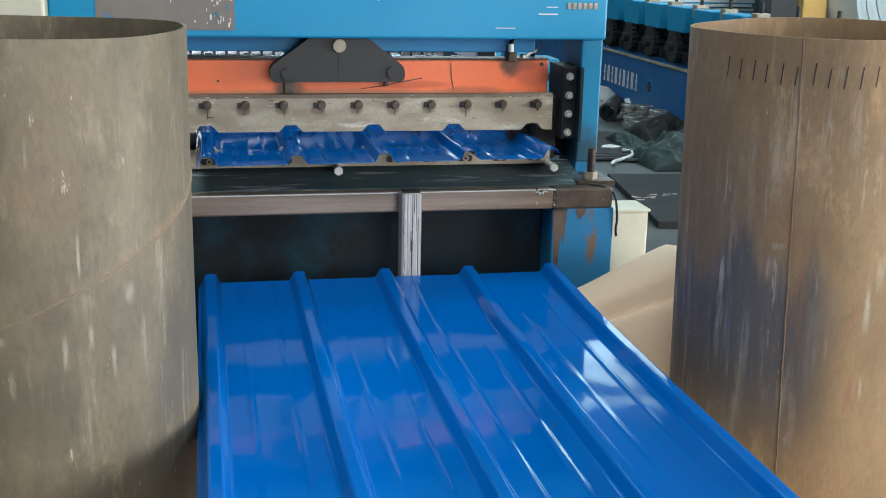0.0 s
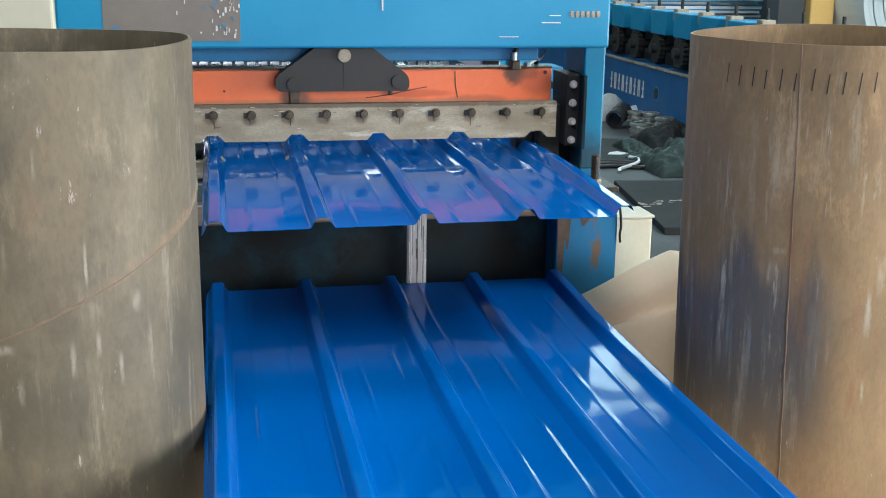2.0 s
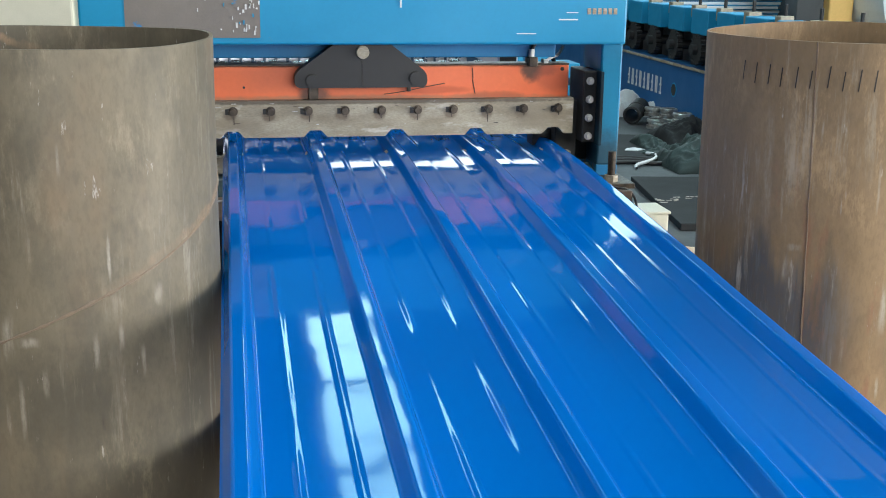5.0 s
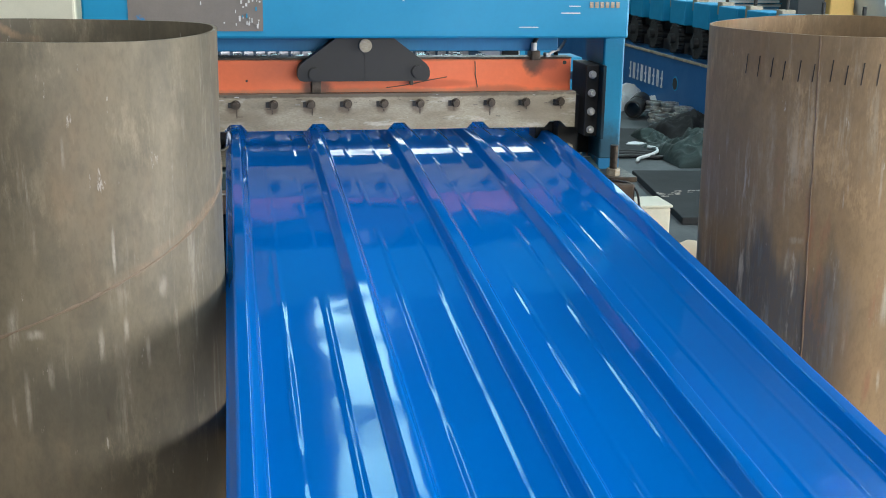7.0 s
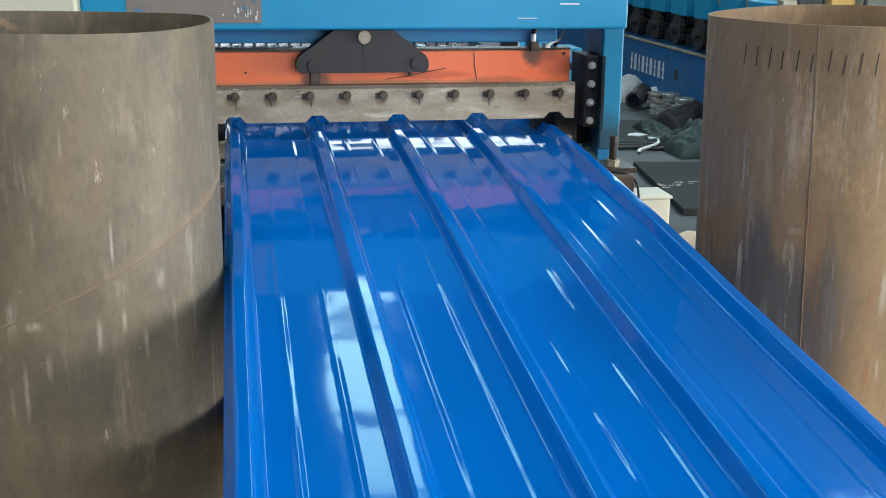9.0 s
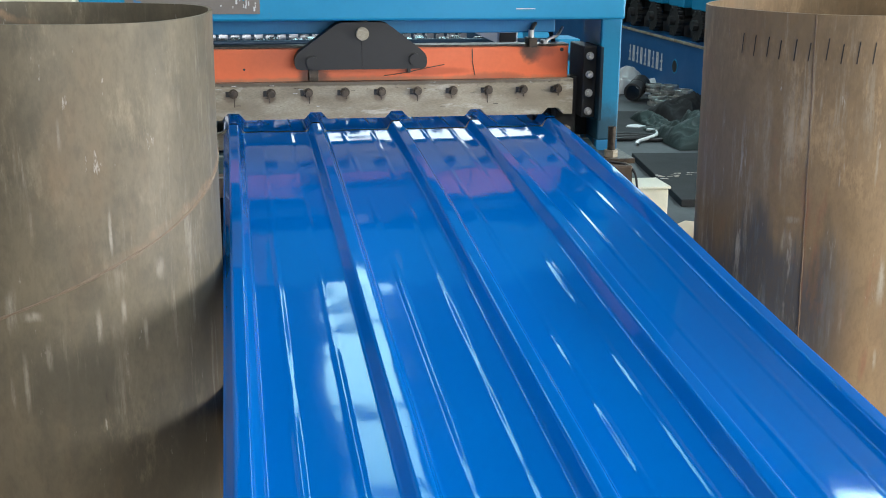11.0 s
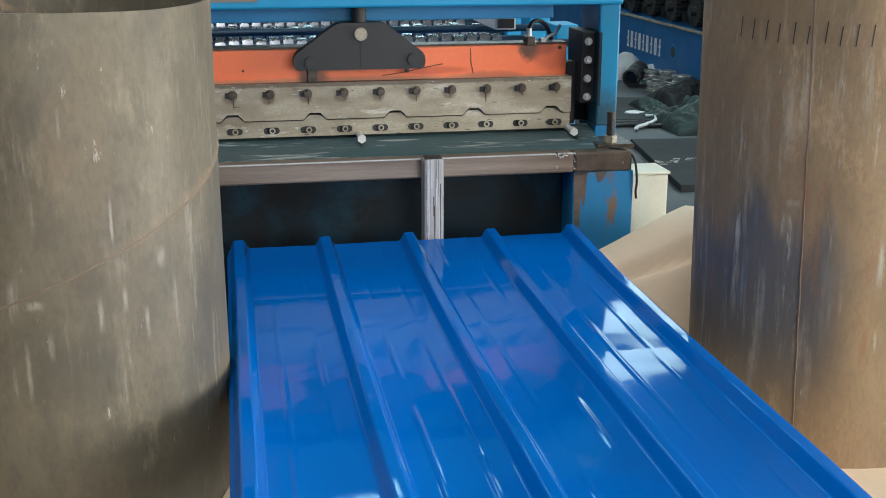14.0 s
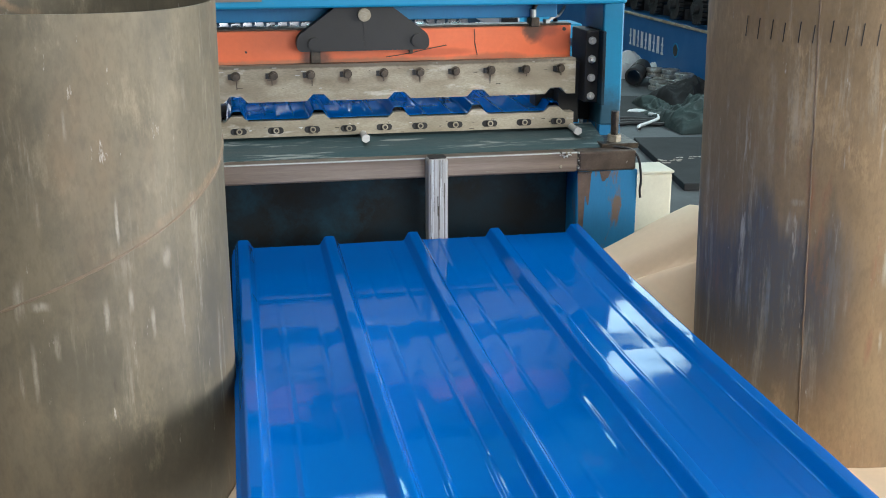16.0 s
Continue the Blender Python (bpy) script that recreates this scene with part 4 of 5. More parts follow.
def on_pipe(r, a0, a1, z0, z1, lift=0.0008, steps=6):
    """A thin curved patch on a pipe's skin, between two bearings in degrees."""
    bm = bmesh.new()
    rows = []
    for rad in (r - 0.002, r + lift):
        for z in (z0, z1):
            rows.append([bm.verts.new((rad * math.cos(radians(a0 + (a1 - a0) * i / steps)), rad * math.sin(radians(a0 + (a1 - a0) * i / steps)), z)) for i in range(steps + 1)])
    for i in range(steps):
        bm.faces.new((rows[2][i], rows[2][i + 1], rows[3][i + 1], rows[3][i]))
        bm.faces.new((rows[3][i], rows[3][i + 1], rows[1][i + 1], rows[1][i]))
        bm.faces.new((rows[0][i], rows[0][i + 1], rows[2][i + 1], rows[2][i]))
    return bm


PR, PH = 0.272, 0.925
PIPE_L, SHELL_L = pipe("steel_pipe", -0.718, -0.945, PR, PH, PIPE, "upright grey-brown bare steel pipe with chalky streaks", 0)
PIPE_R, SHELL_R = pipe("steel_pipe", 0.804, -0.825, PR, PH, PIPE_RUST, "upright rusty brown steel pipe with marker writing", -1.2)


def pipe_details():
    # spiral weld on one pipe
    bm = bmesh.new()
    rows = []
    for k in range(91):
        b = -170 + 2.2 * k
        z = 0.515 + 0.0019 * (b + 86)
        w = 0.0035 + 0.0012 * math.sin(k * 1.9)
        rows.append([bm.verts.new((q * math.cos(radians(b)), q * math.sin(radians(b)), z + dz)) for q, dz in ((PR - 0.002, -w), (PR + 0.0012, -w * 0.3), (PR + 0.0012, w * 0.3), (PR - 0.002, w))])
    for a, c in zip(rows, rows[1:]):
        for k in range(3):
            bm.faces.new((a[k], c[k], c[k + 1], a[k + 1]))
    part("spiral_weld", bm, material("weld_rust", (0.24, 0.19, 0.14), 0.6, 0.2, second=(0.27, 0.2, 0.14), amount=0.9, scale=14, grain=0.4), PIPE_L, "rusty spiral weld")
    # straight weld and marker strokes on the other
    bm = bmesh.new()
    rows = []
    for k in range(60):
        z = PH * k / 59.0
        b = -129.5 + 3.2 * (1 - z / PH) + 0.09 * math.sin(k * 0.9)
        w = 0.3 + 0.14 * math.sin(k * 2.3)
        rows.append([bm.verts.new((q * math.cos(radians(b + db)), q * math.sin(radians(b + db)), min(z, PH - 0.001))) for q, db in ((PR - 0.001, -w), (PR + 0.0012, -w * 0.3), (PR + 0.0012, w * 0.3), (PR - 0.001, w))])
    for a, c in zip(rows, rows[1:]):
        for k in range(3):
            bm.faces.new((a[k], c[k], c[k + 1], a[k + 1]))
    part("straight_weld", bm, material("weld_dark", (0.24, 0.165, 0.11), 0.6, 0.2, second=(0.3, 0.22, 0.16), amount=0.9, scale=40, grain=0.4), PIPE_R, "thin dark straight weld")
    # a row of plain slanted bars in the place of a hand-written number
    rng = random.Random(21)
    for k in range(11):
        b = -160 + k * 5.75 + rng.uniform(-0.5, 0.5)
        z0 = 0.846 - 0.0006 * k + rng.uniform(-0.003, 0.003)
        bm = on_pipe(PR + 0.0012, b, b + 0.45, z0, z0 + 0.036 + rng.uniform(-0.004, 0.004), 0.0005, 2)
        for v in bm.verts:
            v.co = Matrix.Rotation(radians(0.7 * (v.co.z - z0) / 0.036), 3, "Z") @ v.co
        part("marker_stroke", bm, INK, PIPE_R, "black marker stroke")


pipe_details()


# ---- things on the floor ----
def crumpled(name, x0, x1, y0, y1, height, mat, seed, nx=60, ny=60):
    bm = bmesh.new()
    rows = []
    for j in range(ny + 1):
        row = []
        for i in range(nx + 1):
            u, v = i / nx, j / ny
            x, y = x0 + (x1 - x0) * u, y0 + (y1 - y0) * v
            row.append(bm.verts.new((x, y, height(x, y, u, v))))
        rows.append(row)
    for j in range(ny):
        for i in range(nx):
            bm.faces.new((rows[j][i], rows[j][i + 1], rows[j + 1][i + 1], rows[j + 1][i]))
    return obj(name, bm, mat, smooth=True, angle=180)


def paper():
    def flat(x, y, u, v):
        w = noise.fractal(Vector((x * 4, y * 4, 1.0)), 1.0, 2.0, 3)
        e = min(u, 1 - u, v, 1 - v)
        rise = 0.05 * math.exp(-((x + 0.44) / 0.07) ** 2 - ((y + 1.0) / 0.2) ** 2)
        return 0.003 + max(0, 0.012 * (w + 0.6)) * min(1, e * 10) + rise

    tagged(crumpled("floor_paper", -1.25, 1.2, -2.3, -0.3, flat, PAPER, 3, 70, 70), "pale brown crumpled wrapping paper on the floor", "wrapping paper")

    def heap(x, y, u, v):
        ridge = min(0.235 + 0.5 * (x - 0.455), 0.35) * max(0.0, 1 - max(0.0, (x - 0.9) / 0.265) ** 3)
        ay = max(0.0, 1 - (abs(y + 0.365) / 0.188) ** 2.6) ** 0.62
        crease = -0.045 * math.exp(-((y + 0.47 + 0.12 * (x - 0.6)) / 0.012) ** 2)
        swell = 0.012 * math.sin(6 * x + 4 * y) + 0.014 * noise.noise(Vector((x * 5, y * 7, 4.0)))
        return 0.008 + ay * (ridge + swell + crease)

    tagged(crumpled("bulging_paper", 0.455, 1.165, -0.55, -0.175, heap, PAPER, 5, 80, 60), "pale brown bulging wrapping paper beside the shear", "wrapping paper")


paper()


def control_box():
    c = empty("cream_control_box", "chipped cream metal box beside the shear base", "control box")
    part("body", box(0.635, 0.742, -0.06, 0.05, 0.0, 0.382, 0.006), CREAM, c)
    part("lid", box(0.631, 0.746, -0.064, 0.054, 0.382, 0.39, 0.003), CREAM, c)
    cable("cable", [(0.545, -0.13, 0.4765), (0.585, -0.15, 0.476), (0.603, -0.169, 0.455), (0.609, -0.17, 0.42), (0.613, -0.168, 0.385), (0.609, -0.167, 0.365), (0.613, -0.166, 0.345)], 0.0032, CABLE, c)


control_box()


def floor_clutter():
    m = bmesh.new()
    add_box(m, 0, 0.75, 0, 0.97, 0.0, 0.03, 0.004, pose(1.31, 1.24, 0, 0, 0, -7.5))
    mat = tagged(obj("rubber_mat", m, RUBBER), "black scuffed rubber mat on the floor", "mat")
    rng = random.Random(12)
    for k in range(26):
        u, v = rng.random(), rng.gauss(0, 0.022)
        x, y = 1.36 + 0.22 * u, 1.66 + 0.07 * u + v
        w = rng.uniform(0.006, 0.03)
        part("chalk_scuff", box(x, x + w, y, y + rng.uniform(0.003, 0.012), 0.0285, 0.0308 + 0.00005 * k, 0), CHALK, mat)
    # loose forming rollers, some flat, some stacked on others
    base = None
    for x, y, z, r in ((2.17, 3.83, 0, 1.0), (2.235, 3.97, 0, 1.0), (2.28, 3.84, 0, 0.95), (2.275, 4.1, 0, 1.0), (2.265, 3.66, 0, 1.0), (2.27, 3.67, 0.06, 0.95), (2.20, 3.99, 0.06, 0.85), (2.27, 3.9, 0.06, 0.9), (2.16, 3.7, 0, 0.9)):
        m = pose(x, y, z, 0, 0, 31 * x * 40) @ Matrix.Scale(r, 4)
        if base is None:
            base = empty("forming_roller", "bright worn steel forming roller lying on the floor", "forming roller", group="loose forming rollers")
            bm = bmesh.new()
            prof = ((0.044, 0), (0.062, 0), (0.064, 0.004), (0.064, 0.02), (0.054, 0.024), (0.054, 0.036), (0.062, 0.04), (0.062, 0.056), (0.058, 0.06), (0.044, 0.06))
            rings = [[bm.verts.new((q * math.cos(2 * math.pi * k / 28), q * math.sin(2 * math.pi * k / 28), zz)) for k in range(28)] for q, zz in prof]
            for a, b in zip(rings, rings[1:] + rings[:1]):
                for k in range(28):
                    bm.faces.new((a[k], a[(k + 1) % 28], b[(k + 1) % 28], b[k]))
            part("ring", bm, material("greasy_steel", (0.62, 0.62, 0.58), 0.3, 0.75, second=(0.16, 0.16, 0.15), amount=0.7, scale=30), base)
            base.matrix_basis = m
        else:
            copy_thing(base, m)
    t = bmesh.new()
    add_cyl(t, (0, 0, 0), (0.2, 0.12, 0), 0.075, 24)
    pp = empty("pipe_coupling", "black hollow steel coupling on the floor", "pipe coupling", pose(2.05, 3.96, 0.062))
    bm = bmesh.new()
    rr = [[bm.verts.new((q * math.cos(2 * math.pi * k / 28), q * math.sin(2 * math.pi * k / 28), z)) for k in range(28)] for q, z in ((0.05, 0), (0.058, 0.004), (0.058, 0.05), (0.053, 0.055), (0.053, 0.1), (0.058, 0.105), (0.058, 0.2), (0.045, 0.2), (0.045, 0))]
    for a, b in zip(rr, rr[1:] + rr[:1]):
        for k in range(28):
            bm.faces.new((a[k], a[(k + 1) % 28], b[(k + 1) % 28], b[k]))
    t.free()
    s = part("sleeve", bm, BLACK, pp, smooth=True)
    s.matrix_basis = pose(0, 0, 0, -80, 0, -35)

    def lump(x0, x1, y0, y1, hgt, f):
        def fn(x, y, u, v):
            e = math.sin(math.pi * u) * math.sin(math.pi * v)
            return 0.002 + hgt * e ** 0.45 * (0.62 + 0.3 * noise.noise(Vector((x * f, y * f, hgt * 9))) + 0.16 * math.sin(22 * (x - 0.6 * y) + 5 * noise.noise(Vector((x * 5, y * 5, f)))) + 0.05 * noise.noise(Vector((x * 30, y * 30, f))))
        return fn

    def folded(hgt, seed, knot):
        """A bunched cloth: a swollen bag that narrows to gathered folds at a knot."""
        def fn(x, y, u, v):
            e = max(0.0, math.sin(math.pi * u) * math.sin(math.pi * v)) ** 0.4
            dx, dy = x - knot[0], y - knot[1]
            d, a = math.hypot(dx, dy), math.atan2(dy, dx)
            pleat = 0.5 + 0.5 * math.sin(11 * a + 3.5 * noise.noise(Vector((x * 6, y * 6, seed))))
            bag = min(1.0, 0.35 + d * 2.6)
            ridge = 1 - abs(noise.noise(Vector((x * 9, y * 9, seed + 3)))) * 1.1
            return 0.002 + hgt * e * bag * (0.5 + 0.3 * ridge ** 2 - 0.4 * pleat * math.exp(-d * 3.2) + 0.25 * noise.noise(Vector((x * 5, y * 5, seed))) + 0.12 * (1 - abs(noise.noise(Vector((x * 17, y * 17, seed))))) ** 4)
        return fn

    tagged(crumpled("green_tarpaulin", 1.74, 2.28, 2.36, 2.98, folded(0.2, 4.0, (1.84, 2.86)), TARP, 2, 80, 80), "dark green bunched tarpaulin on the floor", "tarpaulin")
    tagged(crumpled("tarpaulin_tail", 1.80, 1.95, 2.93, 3.3, folded(0.12, 8.0, (1.85, 2.93)), TARP, 2, 50, 50), "gathered dark tarpaulin corner with pale creases", "tarpaulin")
    tagged(crumpled("black_sack", 1.97, 2.33, 3.02, 3.52, folded(0.17, 6.0, (2.0, 3.0)), RUBBER, 2, 50, 50), "black crumpled sack on the floor", "sack")
    tagged(crumpled("clear_plastic_wrap", 2.04, 2.42, 4.3, 4.62, lump(0, 0, 0, 0, 0.2, 9), FILM, 2, 50, 50), "crumpled translucent plastic wrap against the far machine", "plastic wrap")
    cloth_m = bmesh.new()
    add_box(cloth_m, 0, 0.42, 0, 0.8, 0.0, 0.012, 0.003, pose(1.52, 2.8, 0, 0, 0, -12))
    tagged(obj("dark_cloth", cloth_m, RUBBER), "flat dark oily sheet lying on the floor", "cloth")
    for k in range(3):
        y = 2.62 + 0.07 * k
        tagged(cable("black_hose", [(1.1, y + 0.1, 0.012), (1.4, y, 0.012), (1.6, y + 0.05, 0.014), (1.72, y - 0.04, 0.012), (1.8, y + 0.02, 0.012)], 0.011, CABLE), "black hose lying on the floor", "hose")
    tagged(cable("white_hose", [(1.742, 2.83, 0.026), (1.762, 2.80, 0.03), (1.768, 2.73, 0.03), (1.72, 2.65, 0.027), (1.645, 2.595, 0.02), (1.585, 2.57, 0.012), (1.575, 2.505, 0.009)], 0.009, WHITE), "short bent white hose on the floor", "hose")
    bm = bmesh.new()
    vs = [bm.verts.new((x, y, z)) for z in (0.0122, 0.0165) for x, y in ((1.68, 3.0), (1.74, 2.97), (1.80, 3.01), (1.76, 3.07), (1.71, 3.05))]
    bm.faces.new(vs[4::-1])
    bm.faces.new(vs[5:])
    for k in range(5):
        bm.faces.new((vs[k], vs[(k + 1) % 5], vs[(k + 1) % 5 + 5], vs[k + 5]))
    tagged(obj("white_offcut", bm, WHITE), "small white offcut on the dark cloth", "offcut")


floor_clutter()


# ---- the second production line and the distance ----
def second_line():
    ln = empty("second_roll_former", "second blue roll forming line across the aisle", "roll former", pose(0.0463, 0.332, -0.1215))
    ln.scale = (1.113, 1.113, 1.113)
    bm = box(2.07, 2.32, 0.6, 7.6, 0.13, 0.45, 0.006)
    base = part("base_beam", bm, material("second_line_blue", (0.006, 0.11, 0.3), 0.45, second=(0.006, 0.08, 0.24), scale=4, grain=0.1), ln, "deep blue base beam with a lifting hole")
    part("beam_edge", box(2.062, 2.075, 0.6, 7.6, 0.438, 0.452, 0.001), BLADE, base)
    part("lifting_hole", cyl((2.069, 3.33, 0.30), (2.0665, 3.33, 0.30), 0.034, 24), BLACK, base)
    part("hole_rim", cyl((2.0695, 3.33, 0.30), (2.068, 3.33, 0.30), 0.042, 24), FRAME_BLUE, base)
    for i in range(9):
        y = 4.12 - i * 0.07
        z = 0.30
        for dy, dz, w, h in ((0, -0.05, 0.012, 0.1), (0.022, -0.05, 0.012, 0.1), (0.005, 0.03, 0.02, 0.014)) if i % 2 else ((0.012, -0.05, 0.012, 0.1), (0.0, -0.05, 0.03, 0.014), (0.0, 0.0, 0.03, 0.012)):
            part("stencil_bar", box(2.0672, 2.0705, y - dy - w, y - dy, z + dz, z + dz + h, 0), WHITE, base)
    for y in (1.0, 3.0, 5.0, 7.0):
        part("foot", box(2.1, 2.3, y - 0.1, y + 0.1, 0.1095, 0.131, 0.003), BLACK, ln)
    stand = sprocket = pin = cap = None
    for k in range(15):
        y = 1.35 + 0.345 * k
        if stand is None:
            stand = part("stand", box(-0.07, 0.06, -0.115, 0.115, 0.63, 0.765, 0.006), FRAME_BLUE, ln)
            stand.matrix_basis = pose(2.16, y, 0)
            bm = bmesh.new()
            for a in range(18):
                t0 = 2 * math.pi * a / 18
                add_cyl(bm, (-0.03, 0.073 * math.cos(t0), 0.55 + 0.073 * math.sin(t0)), (0.0, 0.073 * math.cos(t0), 0.55 + 0.073 * math.sin(t0)), 0.012, 6)
            add_cyl(bm, (-0.028, 0, 0.55), (0.005, 0, 0.55), 0.072, 28)
            add_cyl(bm, (-0.06, 0, 0.55), (0.1, 0, 0.55), 0.028, 16)
            sprocket = part("sprocket", bm, BLACK, ln)
            sprocket.matrix_basis = pose(2.11, y, 0)
            pin = part("adjusting_screw", cyl((0, 0, 0.765), (0, 0, 0.835), 0.009, 10), BLACK, ln)
            pin.matrix_basis = pose(2.16, y + 0.17, 0)
            cap = part("screw_block", box(-0.035, 0.035, -0.03, 0.03, 0.715, 0.782, 0.004), BLADE, ln)
            cap.matrix_basis = pose(2.155, y + 0.17, 0)
            slot = part("gap_post", box(-0.03, 0.04, -0.04, 0.04, 0.45, 0.72, 0.003), BLACK, ln)
            slot.matrix_basis = pose(2.17, y + 0.17, 0)
        else:
            share("stand", stand, ln, pose(2.16, y, 0))
            share("sprocket", sprocket, ln, pose(2.11, y, 0))
            share("adjusting_screw", pin, ln, pose(2.16, y + 0.17, 0))
            share("screw_block", cap, ln, pose(2.155, y + 0.17, 0))
            share("gap_post", slot, ln, pose(2.17, y + 0.17, 0))
    part("inner_side", box(2.2, 2.24, 0.9, 7.3, 0.45, 0.7, 0), DARK_COLUMN, ln)
    part("far_beam", box(3.3, 3.5, 0.6, 7.6, 0.1095, 0.3, 0.006), FRAME_BLUE, ln)


second_line()


def distance():
    st = empty("sheet_bundle", "bundle of blue and pale steel sheets stacked in the distance", "sheet stack")
    for i in range(34):
        z0 = 0.06 + 0.0215 * i + (0.006 if i % 2 else 0.0)
        part("sheet", box(2.9 + 0.03 * (i % 3), 5.2 + 0.02 * (i % 4), 8.5 + 0.015 * (i % 5), 9.6, z0, z0 + (0.0145 if i % 2 else 0.0265), 0.002), FAR_BLUE if i % 2 else PALE_STEEL, st)
    for x in (3.1, 4.0, 4.95):
        part("bearer", box(x - 0.06, x + 0.06, 8.55, 9.55, 0.0, 0.06, 0), DARK_COLUMN, st)
    tagged(obj("steel_column", box(4.85, 5.125, 7.4, 7.65, 0, 6.2, 0.01), DARK_COLUMN), "dark painted steel column of the hall", "column")
    tagged(obj("yellow_pillar", box(5.13, 5.375, 7.3, 7.7, 0, 3.0, 0.015), YELLOW), "ochre yellow painted steel pillar", "pillar")
    tagged(obj("pale_yellow_panel", box(5.38, 5.66, 7.4, 7.6, 0, 2.6, 0.01), PALE_YELLOW), "pale yellow machine panel beside the pillar", "panel")
    coil = empty("steel_coil", "large grey steel coil wound in layers", "steel coil", pose(6.12, 7.3, 0.75))
    for k in range(9):
        bm = bmesh.new()
        r1, r0 = 0.75 - k * 0.05, 0.75 - k * 0.05 - 0.043
        rr = [[bm.verts.new((q * math.cos(2 * math.pi * a / 48), y, q * math.sin(2 * math.pi * a / 48))) for a in range(48)] for q, y in ((r0, -0.5 + 0.01 * (k % 2)), (r1, -0.5 + 0.01 * (k % 2)), (r1, 0.5), (r0, 0.5))]
        for a, b in zip(rr, rr[1:] + rr[:1]):
            for q in range(48):
                bm.faces.new((a[q], a[(q + 1) % 48], b[(q + 1) % 48], b[q]))
        part("layer", bm, PALE_STEEL, coil)
    part("strap", box(-0.76, 0.76, -0.52, -0.5, -0.02, 0.02, 0), DARK_COLUMN, coil)
    tagged(obj("white_cabinet", box(-3.6, -1.55, 6.0, 6.6, 0, 1.9, 0.02), CREAM), "large cream metal cabinet against the far side", "cabinet")


distance()


# ---- what moves ----
TIP = ((0.0, 0.205), (0.5, 0.315), (1.0, 0.435), (1.5, 0.56), (2.2, 0.775), (3.0, 1.065), (3.5, 1.265), (4.2, 1.535), (6.3, 2.34), (7.7, SHEET_LENGTH - 0.01))
CRESTS = (
    (0.0, ((0, 0.574), (-0.25, 0.581), (-0.5, 0.576), (-0.75, 0.566), (-1.07, 0.552), (-1.27, 0.544), (-1.6, 0.53), (-3.2, 0.46))),
    (3.5, ((0, 0.574), (-0.25, 0.577), (-0.5, 0.566), (-0.75, 0.559), (-1.07, 0.550), (-1.27, 0.543), (-1.6, 0.528), (-3.2, 0.45))),
    (4.2, ((0, 0.574), (-0.25, 0.574), (-0.6, 0.556), (-1.0, 0.537), (-1.54, 0.511), (-3.2, 0.42))),
    (6.3, ((0, 0.576), (-0.2, 0.564), (-0.4, 0.551), (-0.6, 0.536), (-0.8, 0.519), (-1.0, 0.501), (-1.2, 0.481), (-1.7, 0.437), (-2.3, 0.38), (-3.2, 0.295))),
    (10.8, ((0, 0.576), (-0.2, 0.564), (-0.4, 0.551), (-0.6, 0.536), (-0.8, 0.519), (-1.0, 0.501), (-1.2, 0.481), (-1.7, 0.437), (-2.3, 0.38), (-3.2, 0.295))),
    (11.25, ((0, 0.573), (-0.25, 0.562), (-0.5, 0.544), (-0.8, 0.52), (-1.2, 0.479), (-1.7, 0.437), (-2.3, 0.38), (-3.2, 0.295))),
    (11.85, ((0, 0.571), (-0.25, 0.560), (-0.5, 0.542), (-0.8, 0.519), (-1.2, 0.479), (-1.7, 0.437), (-2.3, 0.38), (-3.2, 0.295))),
    (12.05, ((0, 0.55), (-0.5, 0.505), (-1.0, 0.456), (-1.4, 0.422), (-1.7, 0.404), (-2.4, 0.345), (-3.2, 0.295))),
    (12.35, ((0, 0.533), (-0.25, 0.513), (-0.5, 0.488), (-1.0, 0.438), (-1.4, 0.406), (-1.7, 0.386), (-2.4, 0.335), (-3.2, 0.295))),
    (13.3, ((0, 0.53), (-0.25, 0.511), (-0.5, 0.483), (-1.0, 0.43), (-1.4, 0.4), (-1.7, 0.38), (-2.4, 0.335), (-3.2, 0.295))),
    (13.42, ((0, 0.521), (-0.25, 0.506), (-0.5, 0.472), (-1.0, 0.42), (-1.4, 0.385), (-1.7, 0.37), (-2.4, 0.325), (-3.2, 0.295))),
    (13.5, ((0, 0.505), (-0.22, 0.496), (-0.5, 0.458), (-1.0, 0.41), (-1.4, 0.385), (-1.7, 0.37), (-2.4, 0.325), (-3.2, 0.295))),
    (13.6, ((0, 0.455), (-0.25, 0.44), (-0.5, 0.415), (-1.0, 0.38), (-1.4, 0.36), (-1.7, 0.35), (-2.4, 0.32), (-3.2, 0.295))),
    (13.72, ((0, 0.35), (-0.5, 0.335), (-1.0, 0.32), (-1.7, 0.315), (-2.4, 0.305), (-3.2, 0.295))),
)
REAR = ((7.7, 0.012), (10.8, 0.012), (11.25, -0.008), (11.85, -0.011), (12.05, -0.03), (12.35, -0.066), (13.0, -0.07), (13.3, -0.095), (13.42, -0.165), (13.49, -0.2175), (13.85, STACK_REAR), (16, STACK_REAR))


def crest(y, t):
    """Height of the rib crests of the moving sheet at a place and a time."""
    if y > 0:
        y = 0
    if t >= 13.85:
        return stack_height(y) + RIB + 0.0035

    def at(row):
        p = sorted(row)
        return float(np.interp(y, [q[0] for q in p], [q[1] for q in p]))

    for (t0, a), (t1, b) in zip(CRESTS, CRESTS[1:] + ((13.85, None),)):
        if t0 <= t <= t1:
            lo, hi = at(a), at(b) if b else stack_height(y) + RIB + 0.0035
            u = (t - t0) / (t1 - t0)
            u = u if t1 - t0 > 1 else u * u * (3 - 2 * u)
            return lo + (hi - lo) * u
    return at(CRESTS[0][1])


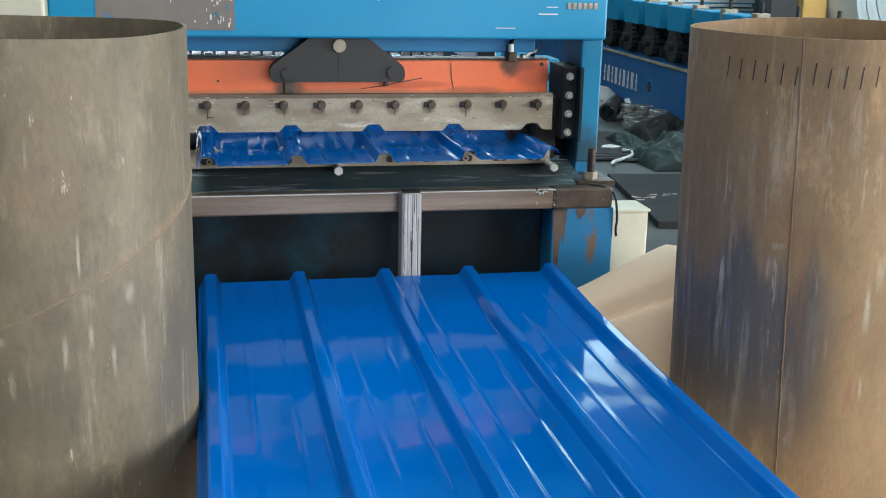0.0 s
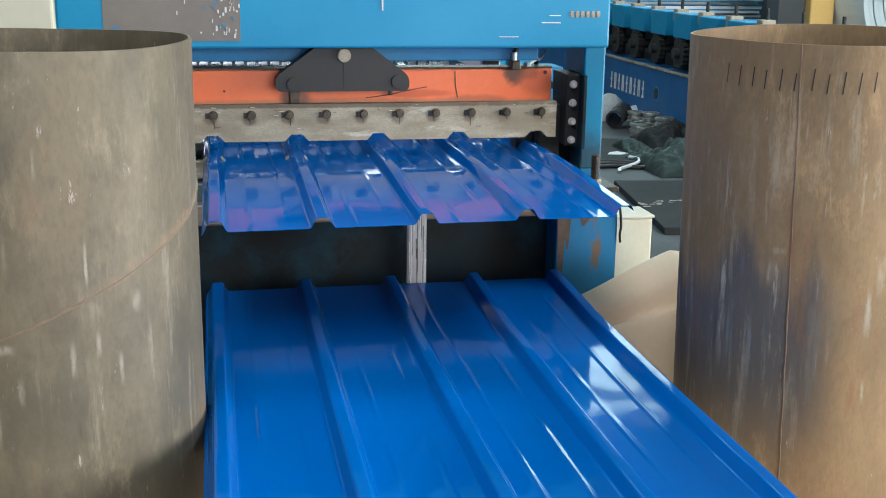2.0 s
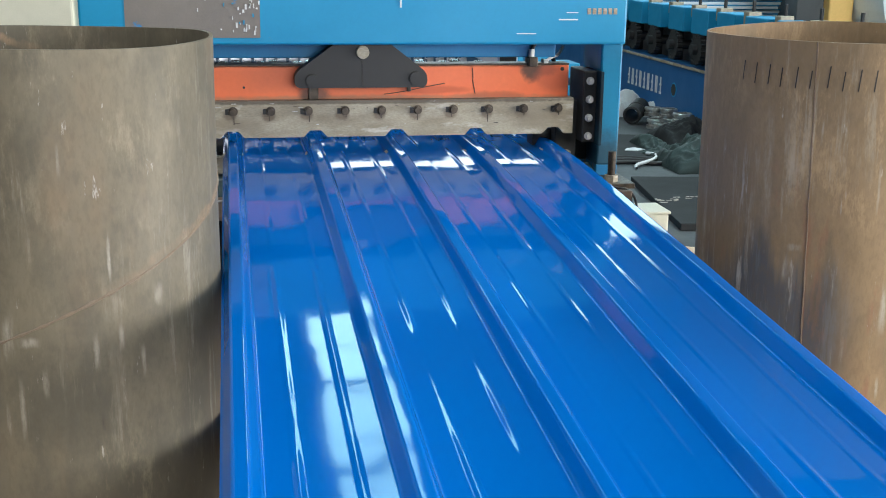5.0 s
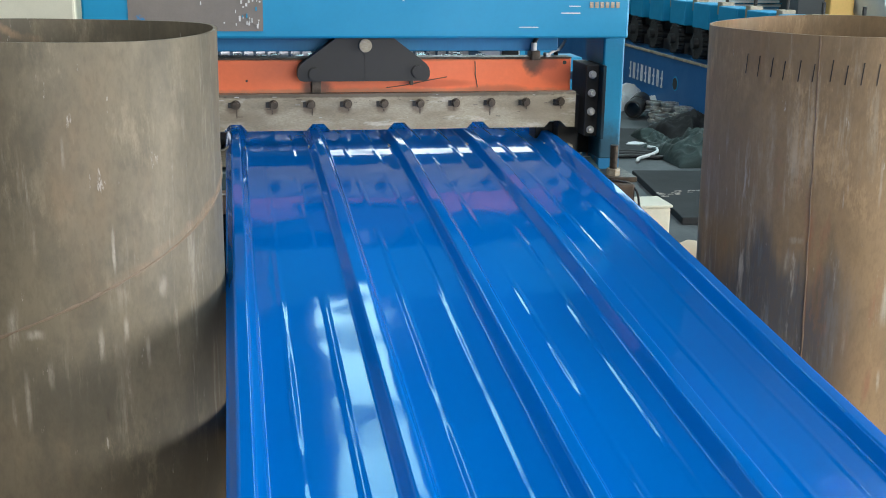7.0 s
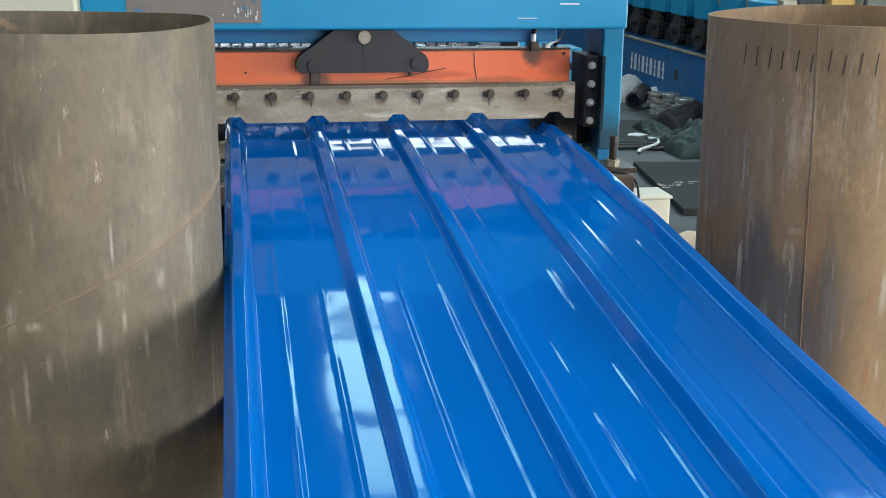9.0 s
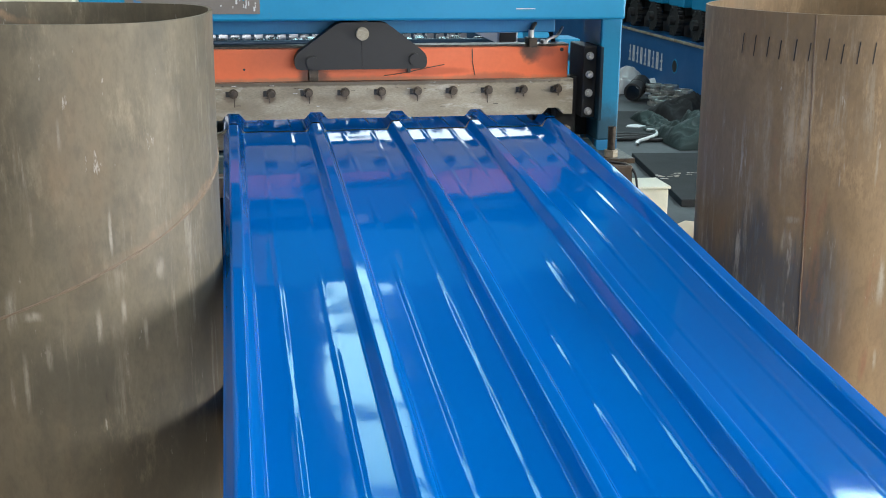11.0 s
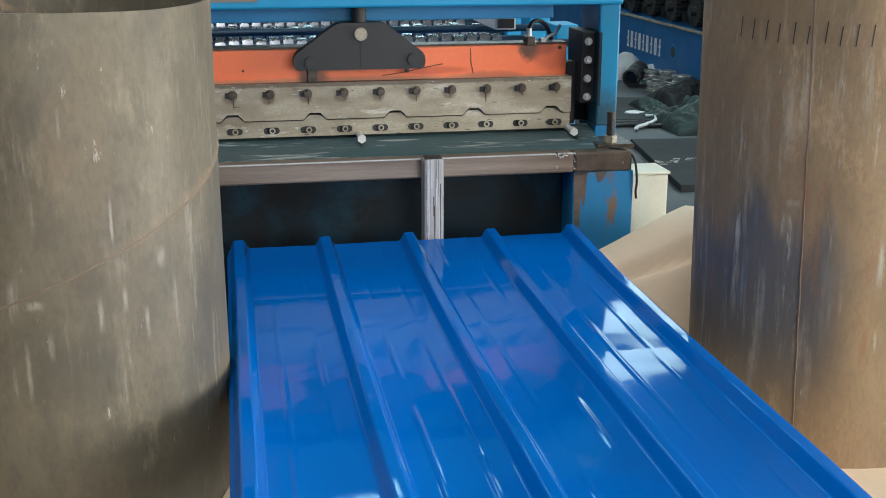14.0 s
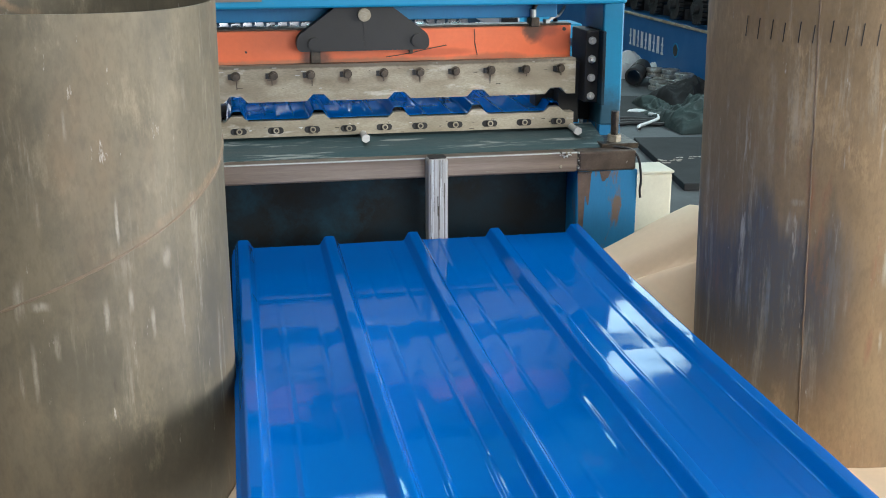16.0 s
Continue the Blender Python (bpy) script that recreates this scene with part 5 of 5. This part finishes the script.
def smooth_crest(y, t):
    return sum(w * crest(y + d, t) for d, w in ((-0.16, 0.1), (-0.08, 0.2), (0, 0.4), (0.08, 0.2), (0.16, 0.1))) if t < 13.8 else crest(y, t)


def sheet_line(t):
    """Joints of the moving sheet's pieces, from its rear end to its tip: y and pan height."""
    if t < 7.7:
        tip = float(np.interp(t, [a for a, _ in TIP], [b for _, b in TIP]))
        y = SHEET_LENGTH - tip
    else:
        y = float(np.interp(t, [a for a, _ in REAR], [b for _, b in REAR]))
    out = [(y, smooth_crest(y, t) - RIB)]
    for _ in range(PIECES):
        y0, z0 = out[-1]
        y1 = y0 - PIECE
        for _ in range(3):
            z1 = smooth_crest(y1, t) - RIB
            y1 = y0 - math.sqrt(max(PIECE ** 2 - (z1 - z0) ** 2, 0))
        out.append((y1, z1))
    return out


def roll(t):
    """The free sheet hangs a little lower along one edge, in degrees."""
    return float(np.interp(t, [4.2, 5.0, 11.85, 12.1, 13.4, 13.7], [-0.55, 0.0, 0.0, -0.7, -0.7, 0.0]))


def motions():
    times = [0.25 * i for i in range(32)] + [8.0, 10.0, 10.7, 10.9, 11.1, 11.3, 11.7, 11.85, 11.95, 12.05, 12.2, 12.35, 12.6, 13.0, 13.2, 13.3, 13.36, 13.42, 13.46, 13.5, 13.54, 13.58, 13.62, 13.66, 13.7, 13.75, 13.8, 13.85, 13.9, 14.5, 16.0]
    rows = [[] for _ in PANELS]
    for t in times:
        line = sheet_line(t)
        for i, ((y0, z0), (y1, z1)) in enumerate(zip(line, line[1:])):
            rows[i].append((t, pose(0, y0, z0, math.degrees(math.atan2(z0 - z1, y0 - y1)), roll(t), 0)))
    for panel, r in zip(PANELS, rows):
        walk(panel, r)
    rear = [(t, sheet_line(t)[0][0]) for t in (0, 0.5, 1.0, 1.5, 2.2, 3.0, 3.5, 4.2, 6.3)]
    walk(strip, [(t, pose(0, y + 0.0004, 0.574 - RIB)) for t, y in rear] + [(7.7, pose(0, 0.0124, 0.554)), (9.0, pose(0, 0.0124, 0.554)), (16.0, pose(0, 0.0124, 0.554))])
    drops = ((0, 0), (9.2, 0), (10.8, 0), (11.3, -0.045), (11.5, -0.047), (11.75, -0.05), (12.0, -0.066), (12.4, -0.081), (13.0, -0.080), (13.5, -0.073), (14.0, -0.047), (14.5, -0.022), (14.95, 0.0), (16, 0))
    walk(press, [(t, pose(0, 0, z)) for t, z in drops])


motions()
